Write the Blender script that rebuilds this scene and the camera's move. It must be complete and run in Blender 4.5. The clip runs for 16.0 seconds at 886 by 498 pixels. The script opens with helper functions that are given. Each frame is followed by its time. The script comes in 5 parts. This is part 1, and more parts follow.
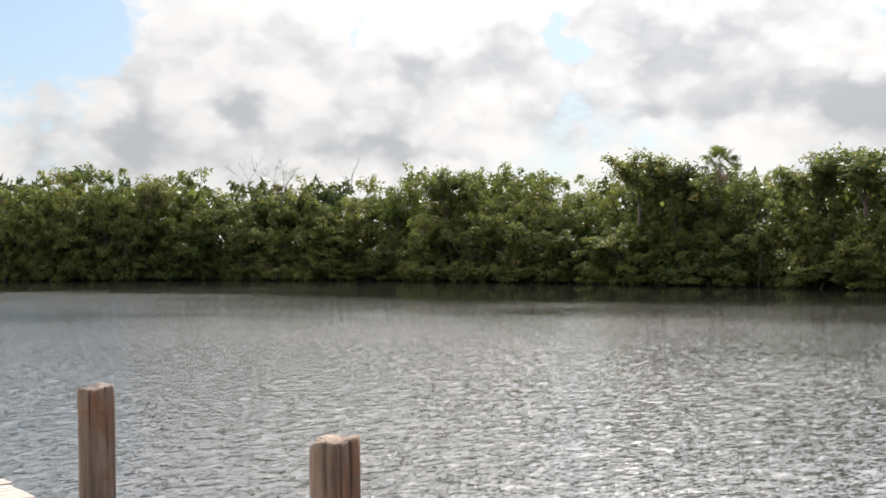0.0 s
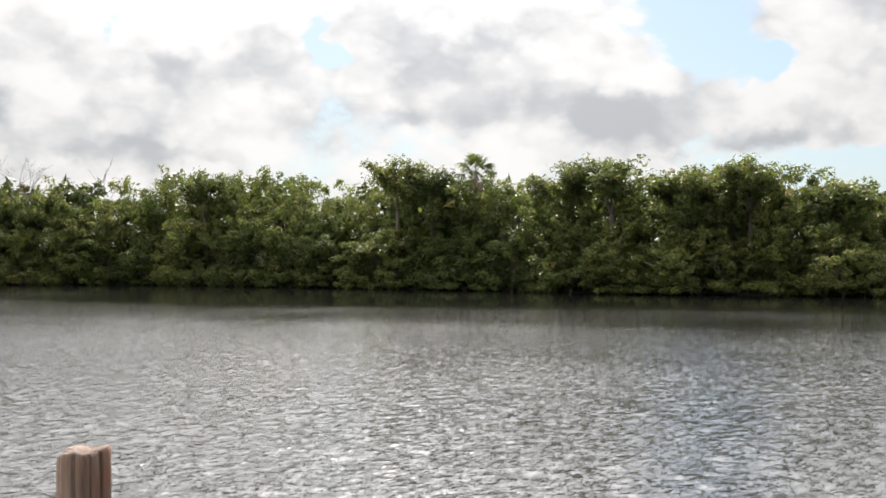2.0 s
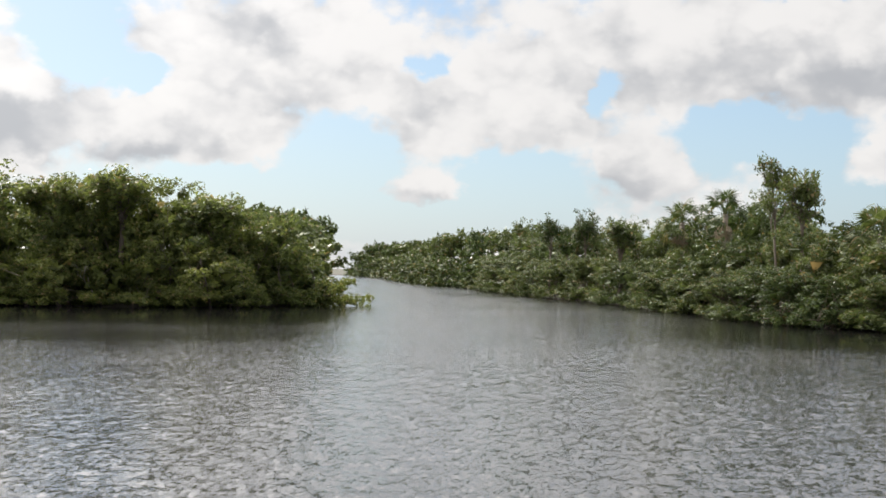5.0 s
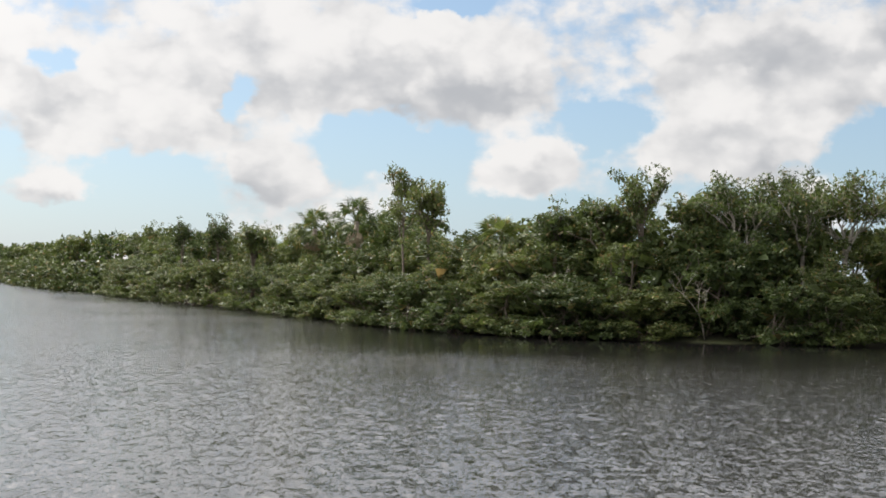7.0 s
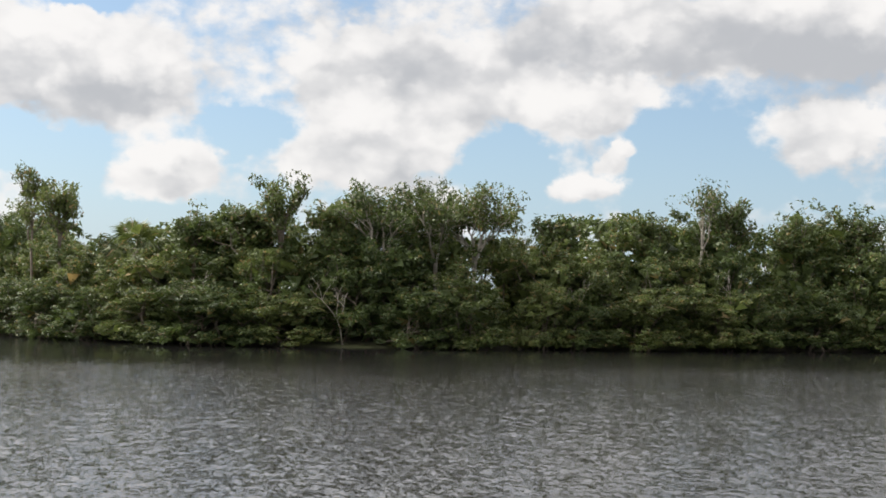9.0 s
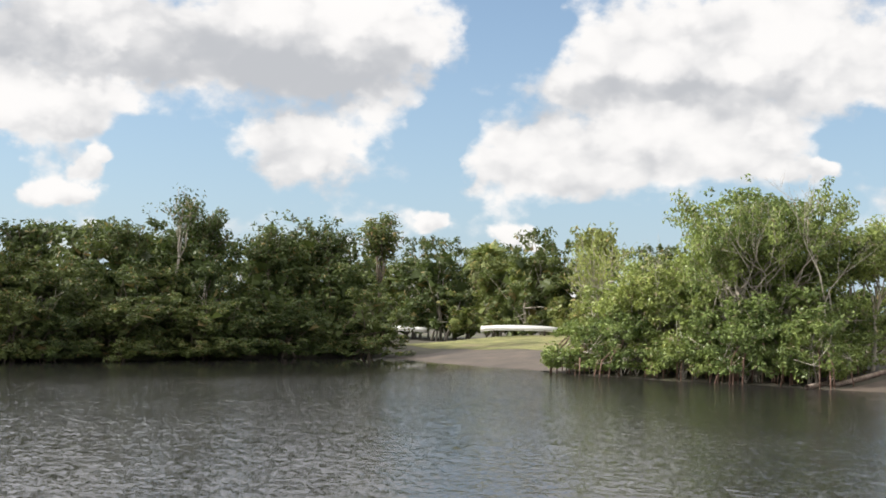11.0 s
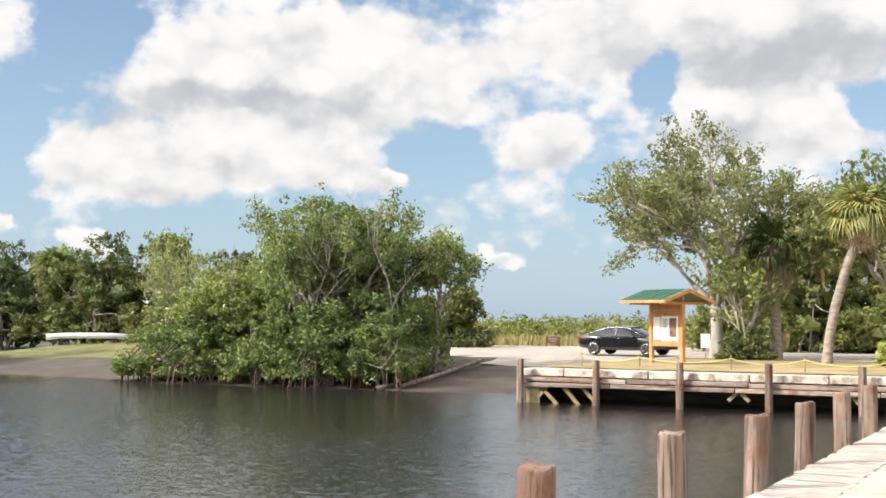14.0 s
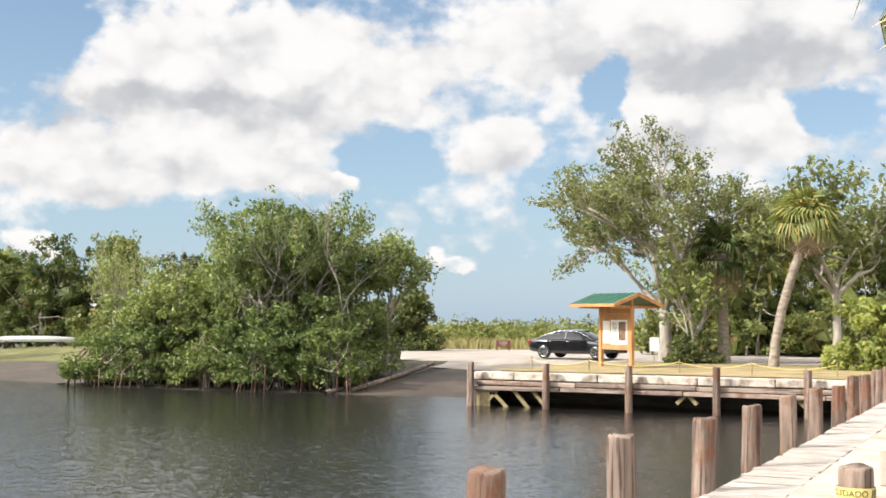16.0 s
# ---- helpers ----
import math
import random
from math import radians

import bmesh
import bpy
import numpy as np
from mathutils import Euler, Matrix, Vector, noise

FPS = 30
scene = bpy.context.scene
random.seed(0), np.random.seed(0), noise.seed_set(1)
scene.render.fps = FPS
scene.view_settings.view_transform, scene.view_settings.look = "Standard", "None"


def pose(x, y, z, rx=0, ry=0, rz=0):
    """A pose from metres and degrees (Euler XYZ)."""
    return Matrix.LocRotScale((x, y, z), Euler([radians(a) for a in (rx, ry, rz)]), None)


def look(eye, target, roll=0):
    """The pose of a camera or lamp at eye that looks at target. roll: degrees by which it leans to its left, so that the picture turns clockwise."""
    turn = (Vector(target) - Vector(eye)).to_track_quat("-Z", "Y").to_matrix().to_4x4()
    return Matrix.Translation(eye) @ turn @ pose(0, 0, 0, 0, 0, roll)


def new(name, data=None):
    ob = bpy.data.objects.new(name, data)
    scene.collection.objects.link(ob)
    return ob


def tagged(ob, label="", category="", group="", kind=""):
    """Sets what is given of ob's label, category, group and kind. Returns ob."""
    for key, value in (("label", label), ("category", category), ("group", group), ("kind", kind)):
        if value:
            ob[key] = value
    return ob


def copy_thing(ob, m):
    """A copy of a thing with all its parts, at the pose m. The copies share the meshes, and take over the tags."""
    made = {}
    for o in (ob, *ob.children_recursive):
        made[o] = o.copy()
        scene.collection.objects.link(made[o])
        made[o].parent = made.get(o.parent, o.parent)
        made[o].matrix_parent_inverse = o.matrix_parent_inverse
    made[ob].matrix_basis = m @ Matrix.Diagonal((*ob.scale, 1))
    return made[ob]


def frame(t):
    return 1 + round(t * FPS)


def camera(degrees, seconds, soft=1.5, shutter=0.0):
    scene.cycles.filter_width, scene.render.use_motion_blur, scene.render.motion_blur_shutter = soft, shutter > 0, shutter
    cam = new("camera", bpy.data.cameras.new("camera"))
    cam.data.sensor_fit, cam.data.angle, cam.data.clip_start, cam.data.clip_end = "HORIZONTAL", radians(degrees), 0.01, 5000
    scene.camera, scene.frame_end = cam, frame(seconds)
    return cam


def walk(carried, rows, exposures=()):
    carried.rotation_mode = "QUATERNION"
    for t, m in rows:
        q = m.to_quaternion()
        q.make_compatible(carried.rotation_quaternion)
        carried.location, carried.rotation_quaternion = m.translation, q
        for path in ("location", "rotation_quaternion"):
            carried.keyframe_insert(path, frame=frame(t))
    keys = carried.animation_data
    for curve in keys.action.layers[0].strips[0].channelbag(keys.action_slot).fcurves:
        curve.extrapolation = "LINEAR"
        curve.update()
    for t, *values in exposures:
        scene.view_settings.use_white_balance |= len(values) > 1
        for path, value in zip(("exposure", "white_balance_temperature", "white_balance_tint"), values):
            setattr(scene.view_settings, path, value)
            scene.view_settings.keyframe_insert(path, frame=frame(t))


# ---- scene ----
cam = camera(39.23, 16.0, soft=1.7)
EYE = (0.0, 0.0, 2.8)
# seconds, heading, pitch, roll of the pan
PATH = [(0.0, 53.21, 0.17, -0.51), (0.5, 52.54, 0.18, -0.47), (1.0, 49.25, 0.24, -0.41), (1.5, 46.10, 0.26, -0.29), (2.0, 42.14, 0.32, -0.21),
        (2.5, 38.06, 0.39, -0.11), (3.0, 33.11, 0.47, 0.04), (3.5, 27.42, 0.58, 0.16), (4.0, 23.02, 0.68, 0.24), (4.2, 21.08, 0.74, 0.32),
        (6.3, 3.46, 1.23, 0.95), (6.5, 1.90, 1.28, 0.96), (7.0, -3.07, 1.43, 1.04), (7.5, -6.47, 1.51, 1.01), (8.0, -10.93, 1.66, 1.03),
        (8.5, -15.87, 1.88, 1.00), (9.0, -19.54, 2.00, 1.08), (9.5, -24.99, 2.19, 1.06), (10.0, -30.98, 2.39, 1.02), (10.2, -33.70, 2.49, 1.02),
        (12.3, -53.55, 3.07, 0.61), (12.5, -54.54, 3.10, 0.59), (13.0, -57.33, 3.19, 0.55), (13.5, -61.46, 3.30, 0.46), (14.0, -62.73, 3.31, 0.46),
        (14.5, -63.81, 3.34, 0.40), (15.0, -64.08, 3.35, 0.41), (15.5, -64.63, 3.42, 0.46), (16.0, -65.00, 3.49, 0.51)]
walk(cam, [(t, pose(*EYE, 90 + p, 0, a) @ pose(0, 0, 0, 0, 0, r)) for t, a, p, r in PATH],
     exposures=[(0.0, 0.03), (4.0, 0.03), (7.0, 0.05), (10.0, 0.18), (12.5, 0.22), (16.0, 0.22)])


# ---- sky, sun ----
def nodes_of(tree):
    tree.nodes.clear()
    def add(kind, **kw):
        n = tree.nodes.new(kind)
        for k, v in kw.items():
            if k.startswith("_"):
                n.inputs[k[1:].replace("_", " ")].default_value = v
            elif k == "operation":
                n.operation = v
            elif k == "use_clamp":
                n.use_clamp = v
            elif k == "data_type":
                n.data_type = v
            elif k == "interpolation_type":
                n.interpolation_type = v
        return n
    return add


SUN_AZ, SUN_EL = 44.5, 37.0
SUN_DIR = Vector((-math.sin(radians(SUN_AZ)) * math.cos(radians(SUN_EL)), math.cos(radians(SUN_AZ)) * math.cos(radians(SUN_EL)), math.sin(radians(SUN_EL))))


def build_sky():
    world = bpy.data.worlds.new("sky")
    scene.world = world
    world.use_nodes = True
    tree = world.node_tree
    add, link = nodes_of(tree), tree.links.new

    def math_node(op, a, b=None, c=None, clamp=False):
        n = add("ShaderNodeMath", operation=op, use_clamp=clamp)
        for i, v in enumerate((a, b, c)):
            if v is None:
                continue
            if isinstance(v, (int, float)):
                n.inputs[i].default_value = v
            else:
                link(v, n.inputs[i])
        return n.outputs[0]

    coord = add("ShaderNodeTexCoord").outputs["Generated"]
    sky = add("ShaderNodeTexSky")
    sky.sky_type, sky.sun_disc, sky.sun_elevation, sky.sun_rotation = "NISHITA", False, radians(SUN_EL), radians(-SUN_AZ)
    sky.altitude, sky.air_density, sky.dust_density, sky.ozone_density = 0, 1.0, 0.6, 1.5
    split = add("ShaderNodeSeparateXYZ")
    link(coord, split.inputs[0])
    x, y, z = split.outputs
    # heading in degrees (positive to the left of +Y) and elevation
    head = math_node("MULTIPLY", math_node("ARCTAN2", math_node("MULTIPLY", x, -1.0), y), 57.2958)
    elev = math_node("MULTIPLY", math_node("ARCSINE", z), 57.2958)
    # cloud outlines billow: the heading and elevation are warped by noise
    place = add("ShaderNodeCombineXYZ")
    link(head, place.inputs[0])
    link(elev, place.inputs[1])
    def noise_at(scale, sx, sy, oz, detail, rough, colour=False):
        mp = add("ShaderNodeMapping")
        mp.inputs["Scale"].default_value, mp.inputs["Location"].default_value = (sx, sy, 1), (0, 0, oz)
        link(place.outputs[0], mp.inputs[0])
        n = add("ShaderNodeTexNoise", _Scale=scale, _Detail=detail, _Roughness=rough)
        link(mp.outputs[0], n.inputs["Vector"])
        return n.outputs[1 if colour else 0]
    def vector(op, a, b):
        n = add("ShaderNodeVectorMath", operation=op)
        for i, v in enumerate((a, b)):
            if isinstance(v, tuple):
                n.inputs[i].default_value = v
            elif v is not None:
                link(v, n.inputs[i])
        return n
    warp = vector("MULTIPLY", vector("SUBTRACT", noise_at(0.40, 1.0, 1.3, 0.0, 4.0, 0.45, True), (0.5, 0.5, 0.5)).outputs[0], (2.6, 1.7, 0.0)).outputs[0]
    curl = vector("MULTIPLY", vector("SUBTRACT", noise_at(1.3, 1.0, 1.2, 5.0, 4.0, 0.50, True), (0.5, 0.5, 0.5)).outputs[0], (1.1, 0.9, 0.0)).outputs[0]
    spot = vector("ADD", vector("ADD", place.outputs[0], warp).outputs[0], curl).outputs[0]
    dens = math_node("MULTIPLY", math_node("SUBTRACT", noise_at(0.16, 1.0, 1.9, 3.0, 6.0, 0.52), 0.5), 1.0)
    dens = math_node("ADD", dens, math_node("MULTIPLY", math_node("SUBTRACT", noise_at(0.9, 1.0, 1.3, 9.0, 5.0, 0.55), 0.5), 0.55))
    bias = add("ShaderNodeMapRange")
    link(head, bias.inputs[0])
    bias.inputs[1].default_value, bias.inputs[2].default_value, bias.inputs[3].default_value, bias.inputs[4].default_value = 5.0, 40.0, 0.12, 0.30
    dens = math_node("ADD", dens, bias.outputs[0])
    # overhead, mostly out of view, cloud cover is added for the water to reflect
    over = add("ShaderNodeMapRange", interpolation_type="SMOOTHSTEP")
    link(elev, over.inputs[0])
    over.inputs[1].default_value, over.inputs[2].default_value, over.inputs[4].default_value = 13.0, 22.0, 0.36
    side = add("ShaderNodeMapRange")
    link(head, side.inputs[0])
    side.inputs[1].default_value, side.inputs[2].default_value, side.inputs[3].default_value = -50.0, -15.0, 0.35
    dens = math_node("MULTIPLY_ADD", over.outputs[0], side.outputs[0], dens)
    # cauliflower puffs
    def puffs(scale, oz):
        mp = add("ShaderNodeMapping")
        mp.inputs["Scale"].default_value, mp.inputs["Location"].default_value = (1.0, 1.35, 1), (0, 0, oz)
        link(spot, mp.inputs[0])
        v = add("ShaderNodeTexVoronoi", _Scale=scale)
        v.feature = "SMOOTH_F1"
        v.inputs["Smoothness"].default_value = 0.6
        link(mp.outputs[0], v.inputs["Vector"])
        return math_node("SUBTRACT", v.outputs["Distance"], 0.42)
    puff = math_node("ADD", puffs(0.34, 2.0), math_node("MULTIPLY", puffs(0.85, 4.0), 0.6))
    dens = math_node("MULTIPLY_ADD", puff, -0.30, dens)
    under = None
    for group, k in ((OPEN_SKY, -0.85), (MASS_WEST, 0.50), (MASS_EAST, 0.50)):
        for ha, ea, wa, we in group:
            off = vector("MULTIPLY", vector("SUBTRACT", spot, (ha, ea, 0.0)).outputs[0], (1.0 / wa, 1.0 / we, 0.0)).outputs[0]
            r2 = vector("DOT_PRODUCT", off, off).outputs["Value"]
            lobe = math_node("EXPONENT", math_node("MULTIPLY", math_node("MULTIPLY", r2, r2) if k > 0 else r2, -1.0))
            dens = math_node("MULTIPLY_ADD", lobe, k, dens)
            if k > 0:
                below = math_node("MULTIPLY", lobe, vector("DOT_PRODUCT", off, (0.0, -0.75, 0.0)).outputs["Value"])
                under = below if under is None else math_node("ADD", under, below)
    cover = add("ShaderNodeMapRange", interpolation_type="SMOOTHSTEP")
    link(dens, cover.inputs[0])
    cover.inputs[1].default_value, cover.inputs[2].default_value = -0.05, 0.32
    # flat grey undersides
    grey = math_node("MULTIPLY_ADD", math_node("SUBTRACT", noise_at(0.32, 1.0, 1.6, 21.0, 4.0, 0.48), 0.48), 1.45, math_node("MULTIPLY", under, 0.65))
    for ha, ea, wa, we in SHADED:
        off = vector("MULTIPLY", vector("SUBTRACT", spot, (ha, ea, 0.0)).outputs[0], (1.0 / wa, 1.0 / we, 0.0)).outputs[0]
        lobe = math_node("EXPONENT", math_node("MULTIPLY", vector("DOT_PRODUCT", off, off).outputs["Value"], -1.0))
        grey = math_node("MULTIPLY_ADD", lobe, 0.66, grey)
    grey = math_node("MULTIPLY_ADD", over.outputs[0], -1.2, grey)
    grey = math_node("MULTIPLY_ADD", puff, 0.95, grey)
    soft = add("ShaderNodeMapRange", interpolation_type="SMOOTHERSTEP")
    link(grey, soft.inputs[0])
    soft.inputs[1].default_value, soft.inputs[2].default_value = -0.35, 1.25
    grey = soft.outputs[0]
    col = add("ShaderNodeMix", data_type="RGBA")
    col.inputs[6].default_value, col.inputs[7].default_value = (1.0, 0.975, 0.955, 1), (0.55, 0.56, 0.585, 1)
    link(grey, col.inputs[0])
    # forward scattering round the sun
    dot = add("ShaderNodeVectorMath", operation="DOT_PRODUCT")
    link(coord, dot.inputs[0])
    dot.inputs[1].default_value = SUN_DIR
    glow = math_node("POWER", math_node("MAXIMUM", dot.outputs["Value"], 0.0), 14.0)
    gain = math_node("ADD", 0.88, math_node("MULTIPLY", glow, 1.2))
    # the added overhead cloud is brightened, most towards the sun, to lift the water
    wide = math_node("POWER", math_node("MAXIMUM", dot.outputs["Value"], 0.0), 1.0)
    gain = math_node("MULTIPLY", gain, math_node("MULTIPLY_ADD", over.outputs[0], math_node("MULTIPLY_ADD", wide, 5.6, 0.1), 1.0))
    bright = add("ShaderNodeVectorMath", operation="SCALE")
    link(col.outputs[2], bright.inputs[0])
    link(gain, bright.inputs["Scale"])
    blue = add("ShaderNodeVectorMath", operation="SCALE")
    link(sky.outputs[0], blue.inputs[0])
    blue.inputs["Scale"].default_value = 0.12
    # moist haze pales the sky towards the horizon
    haze = add("ShaderNodeMix", data_type="RGBA")
    link(math_node("MULTIPLY", math_node("EXPONENT", math_node("MULTIPLY", math_node("MAXIMUM", elev, 0.0), -0.085)), 0.74), haze.inputs[0])
    link(blue.outputs[0], haze.inputs[6])
    haze.inputs[7].default_value = (0.36, 0.515, 0.70, 1)
    mix = add("ShaderNodeMix", data_type="RGBA")
    link(math_node("MULTIPLY", cover.outputs[0], 0.97), mix.inputs[0])
    link(haze.outputs[2], mix.inputs[6])
    link(bright.outputs[0], mix.inputs[7])
    back = add("ShaderNodeBackground", _Strength=1.0)
    link(mix.outputs[2], back.inputs[0])
    link(back.outputs[0], add("ShaderNodeOutputWorld").inputs[0])


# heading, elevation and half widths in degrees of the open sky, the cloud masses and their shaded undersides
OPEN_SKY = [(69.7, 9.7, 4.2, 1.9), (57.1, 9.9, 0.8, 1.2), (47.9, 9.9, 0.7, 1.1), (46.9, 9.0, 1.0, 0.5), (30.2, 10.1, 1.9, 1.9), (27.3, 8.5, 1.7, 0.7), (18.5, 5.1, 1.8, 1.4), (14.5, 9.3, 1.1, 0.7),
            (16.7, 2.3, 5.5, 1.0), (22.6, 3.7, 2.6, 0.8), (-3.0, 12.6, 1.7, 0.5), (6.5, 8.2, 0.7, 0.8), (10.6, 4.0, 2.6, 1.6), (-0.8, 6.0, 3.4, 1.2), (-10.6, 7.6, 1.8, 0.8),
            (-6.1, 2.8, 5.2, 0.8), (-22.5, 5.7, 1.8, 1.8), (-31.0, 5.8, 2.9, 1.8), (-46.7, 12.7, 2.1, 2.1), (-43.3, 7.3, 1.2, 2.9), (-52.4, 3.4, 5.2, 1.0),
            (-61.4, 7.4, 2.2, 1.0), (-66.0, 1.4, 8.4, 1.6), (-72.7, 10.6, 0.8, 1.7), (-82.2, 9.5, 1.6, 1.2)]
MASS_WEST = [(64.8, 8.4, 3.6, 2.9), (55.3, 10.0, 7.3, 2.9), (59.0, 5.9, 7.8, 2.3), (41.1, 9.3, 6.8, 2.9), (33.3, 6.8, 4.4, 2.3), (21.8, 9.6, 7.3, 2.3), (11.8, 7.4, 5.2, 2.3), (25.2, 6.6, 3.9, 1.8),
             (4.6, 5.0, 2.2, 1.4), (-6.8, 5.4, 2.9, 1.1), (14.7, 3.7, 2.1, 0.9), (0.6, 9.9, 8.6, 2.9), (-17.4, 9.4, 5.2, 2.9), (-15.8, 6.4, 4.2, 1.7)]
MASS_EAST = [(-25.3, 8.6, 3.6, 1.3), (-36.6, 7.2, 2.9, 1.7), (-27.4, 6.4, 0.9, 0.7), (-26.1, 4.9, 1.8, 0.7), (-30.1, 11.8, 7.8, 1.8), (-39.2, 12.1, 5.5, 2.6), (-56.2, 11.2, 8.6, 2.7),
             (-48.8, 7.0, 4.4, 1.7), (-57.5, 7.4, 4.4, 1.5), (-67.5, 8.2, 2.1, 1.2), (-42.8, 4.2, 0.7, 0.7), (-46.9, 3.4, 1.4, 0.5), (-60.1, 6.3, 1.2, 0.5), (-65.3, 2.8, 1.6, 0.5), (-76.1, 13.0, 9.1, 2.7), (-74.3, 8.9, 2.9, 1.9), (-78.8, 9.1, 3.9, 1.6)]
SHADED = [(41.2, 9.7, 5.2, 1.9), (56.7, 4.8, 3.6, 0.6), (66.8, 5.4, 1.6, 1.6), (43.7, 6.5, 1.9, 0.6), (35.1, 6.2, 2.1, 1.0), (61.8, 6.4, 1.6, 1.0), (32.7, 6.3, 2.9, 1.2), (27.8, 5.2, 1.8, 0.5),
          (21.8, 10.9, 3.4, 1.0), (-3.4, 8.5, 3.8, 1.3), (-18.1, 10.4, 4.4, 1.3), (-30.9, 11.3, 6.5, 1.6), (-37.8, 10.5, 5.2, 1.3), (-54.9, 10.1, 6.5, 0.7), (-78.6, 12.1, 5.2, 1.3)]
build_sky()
sun = new("sun", bpy.data.lights.new("sun", "SUN"))
sun.data.energy, sun.data.angle, sun.data.color = 4.7, radians(0.6), (1.0, 0.94, 0.84)
sun.matrix_world = look(SUN_DIR * 100, (0, 0, 0))


# ---- materials ----
def material(name, build):
    m = bpy.data.materials.new(name)
    m.use_nodes = True
    tree = m.node_tree
    add = nodes_of(tree)
    out = add("ShaderNodeOutputMaterial")
    tree.links.new(build(add, tree.links.new), out.inputs[0])
    return m


def surface(name, dark, light, rough=0.7, scale=3.0, stretch=(1, 1, 1), bump=0.2, bump_scale=40.0, metal=0.0, random_amount=0.0, coat=0.0, stain=None, stain_scale=1.2, stain_at=(0.52, 0.68), cracks=None):
    """Two-scale varied surface in object metres."""
    def build(add, link):
        co = add("ShaderNodeTexCoord").outputs["Object"]
        info = add("ShaderNodeObjectInfo")
        shift = add("ShaderNodeVectorMath", operation="ADD")
        mp = add("ShaderNodeMapping")
        mp.inputs["Scale"].default_value = stretch
        link(co, shift.inputs[0])
        sc = add("ShaderNodeVectorMath", operation="SCALE")
        sc.inputs[0].default_value = (13.0, 7.0, 5.0)
        link(info.outputs["Random"], sc.inputs["Scale"])
        link(sc.outputs[0], shift.inputs[1])
        link(shift.outputs[0], mp.inputs[0])
        n1 = add("ShaderNodeTexNoise", _Scale=scale, _Detail=6.0, _Roughness=0.6)
        n2 = add("ShaderNodeTexNoise", _Scale=bump_scale, _Detail=4.0, _Roughness=0.65)
        link(mp.outputs[0], n1.inputs["Vector"])
        link(mp.outputs[0], n2.inputs["Vector"])
        mixf = add("ShaderNodeMath", operation="MULTIPLY_ADD", use_clamp=True)
        link(n2.outputs[0], mixf.inputs[0])
        mixf.inputs[1].default_value = 0.5
        rmp = add("ShaderNodeMapRange")
        link(n1.outputs[0], rmp.inputs[0])
        rmp.inputs[1].default_value, rmp.inputs[2].default_value, rmp.inputs[3].default_value, rmp.inputs[4].default_value = 0.3, 0.7, -0.25, 0.75
        link(rmp.outputs[0], mixf.inputs[2])
        mix = add("ShaderNodeMix", data_type="RGBA")
        link(mixf.outputs[0], mix.inputs[0])
        mix.inputs[6].default_value, mix.inputs[7].default_value = (*dark, 1), (*light, 1)
        colour = mix.outputs[2]
        if stain:
            n3 = add("ShaderNodeTexNoise", _Scale=stain_scale, _Detail=5.0, _Roughness=0.65)
            link(shift.outputs[0], n3.inputs["Vector"])
            mr = add("ShaderNodeMapRange")
            link(n3.outputs[0], mr.inputs[0])
            mr.inputs[1].default_value, mr.inputs[2].default_value, mr.inputs[4].default_value = stain_at[0], stain_at[1], 0.9
            m2 = add("ShaderNodeMix", data_type="RGBA")
            link(mr.outputs[0], m2.inputs[0])
            link(colour, m2.inputs[6])
            m2.inputs[7].default_value = (*stain, 1)
            colour = m2.outputs[2]
        if cracks:
            mc = add("ShaderNodeMapping")
            mc.inputs["Scale"].default_value = cracks
            link(shift.outputs[0], mc.inputs[0])
            n4 = add("ShaderNodeTexNoise", _Scale=1.0, _Detail=4.0, _Roughness=0.6, _Distortion=0.3)
            link(mc.outputs[0], n4.inputs["Vector"])
            mr4 = add("ShaderNodeMapRange")
            link(n4.outputs[0], mr4.inputs[0])
            mr4.inputs[1].default_value, mr4.inputs[2].default_value, mr4.inputs[3].default_value, mr4.inputs[4].default_value = 0.36, 0.46, 0.8, 0.0
            m4 = add("ShaderNodeMix", data_type="RGBA")
            link(mr4.outputs[0], m4.inputs[0])
            link(colour, m4.inputs[6])
            m4.inputs[7].default_value = (dark[0] * 0.35, dark[1] * 0.3, dark[2] * 0.3, 1)
            colour = m4.outputs[2]
        if random_amount:
            hsv = add("ShaderNodeHueSaturation")
            mr = add("ShaderNodeMapRange")
            link(info.outputs["Random"], mr.inputs[0])
            mr.inputs[3].default_value, mr.inputs[4].default_value = 1 - random_amount, 1 + random_amount
            link(mr.outputs[0], hsv.inputs["Value"])
            link(colour, hsv.inputs["Color"])
            colour = hsv.outputs[0]
        bs = add("ShaderNodeBsdfPrincipled", _Roughness=rough, _Metallic=metal)
        bs.inputs["Coat Weight"].default_value = coat
        link(colour, bs.inputs["Base Color"])
        if bump:
            bp = add("ShaderNodeBump", _Strength=bump, _Distance=0.02)
            link(n2.outputs[0], bp.inputs["Height"])
            link(bp.outputs[0], bs.inputs["Normal"])
        return bs.outputs[0]
    return material(name, build)


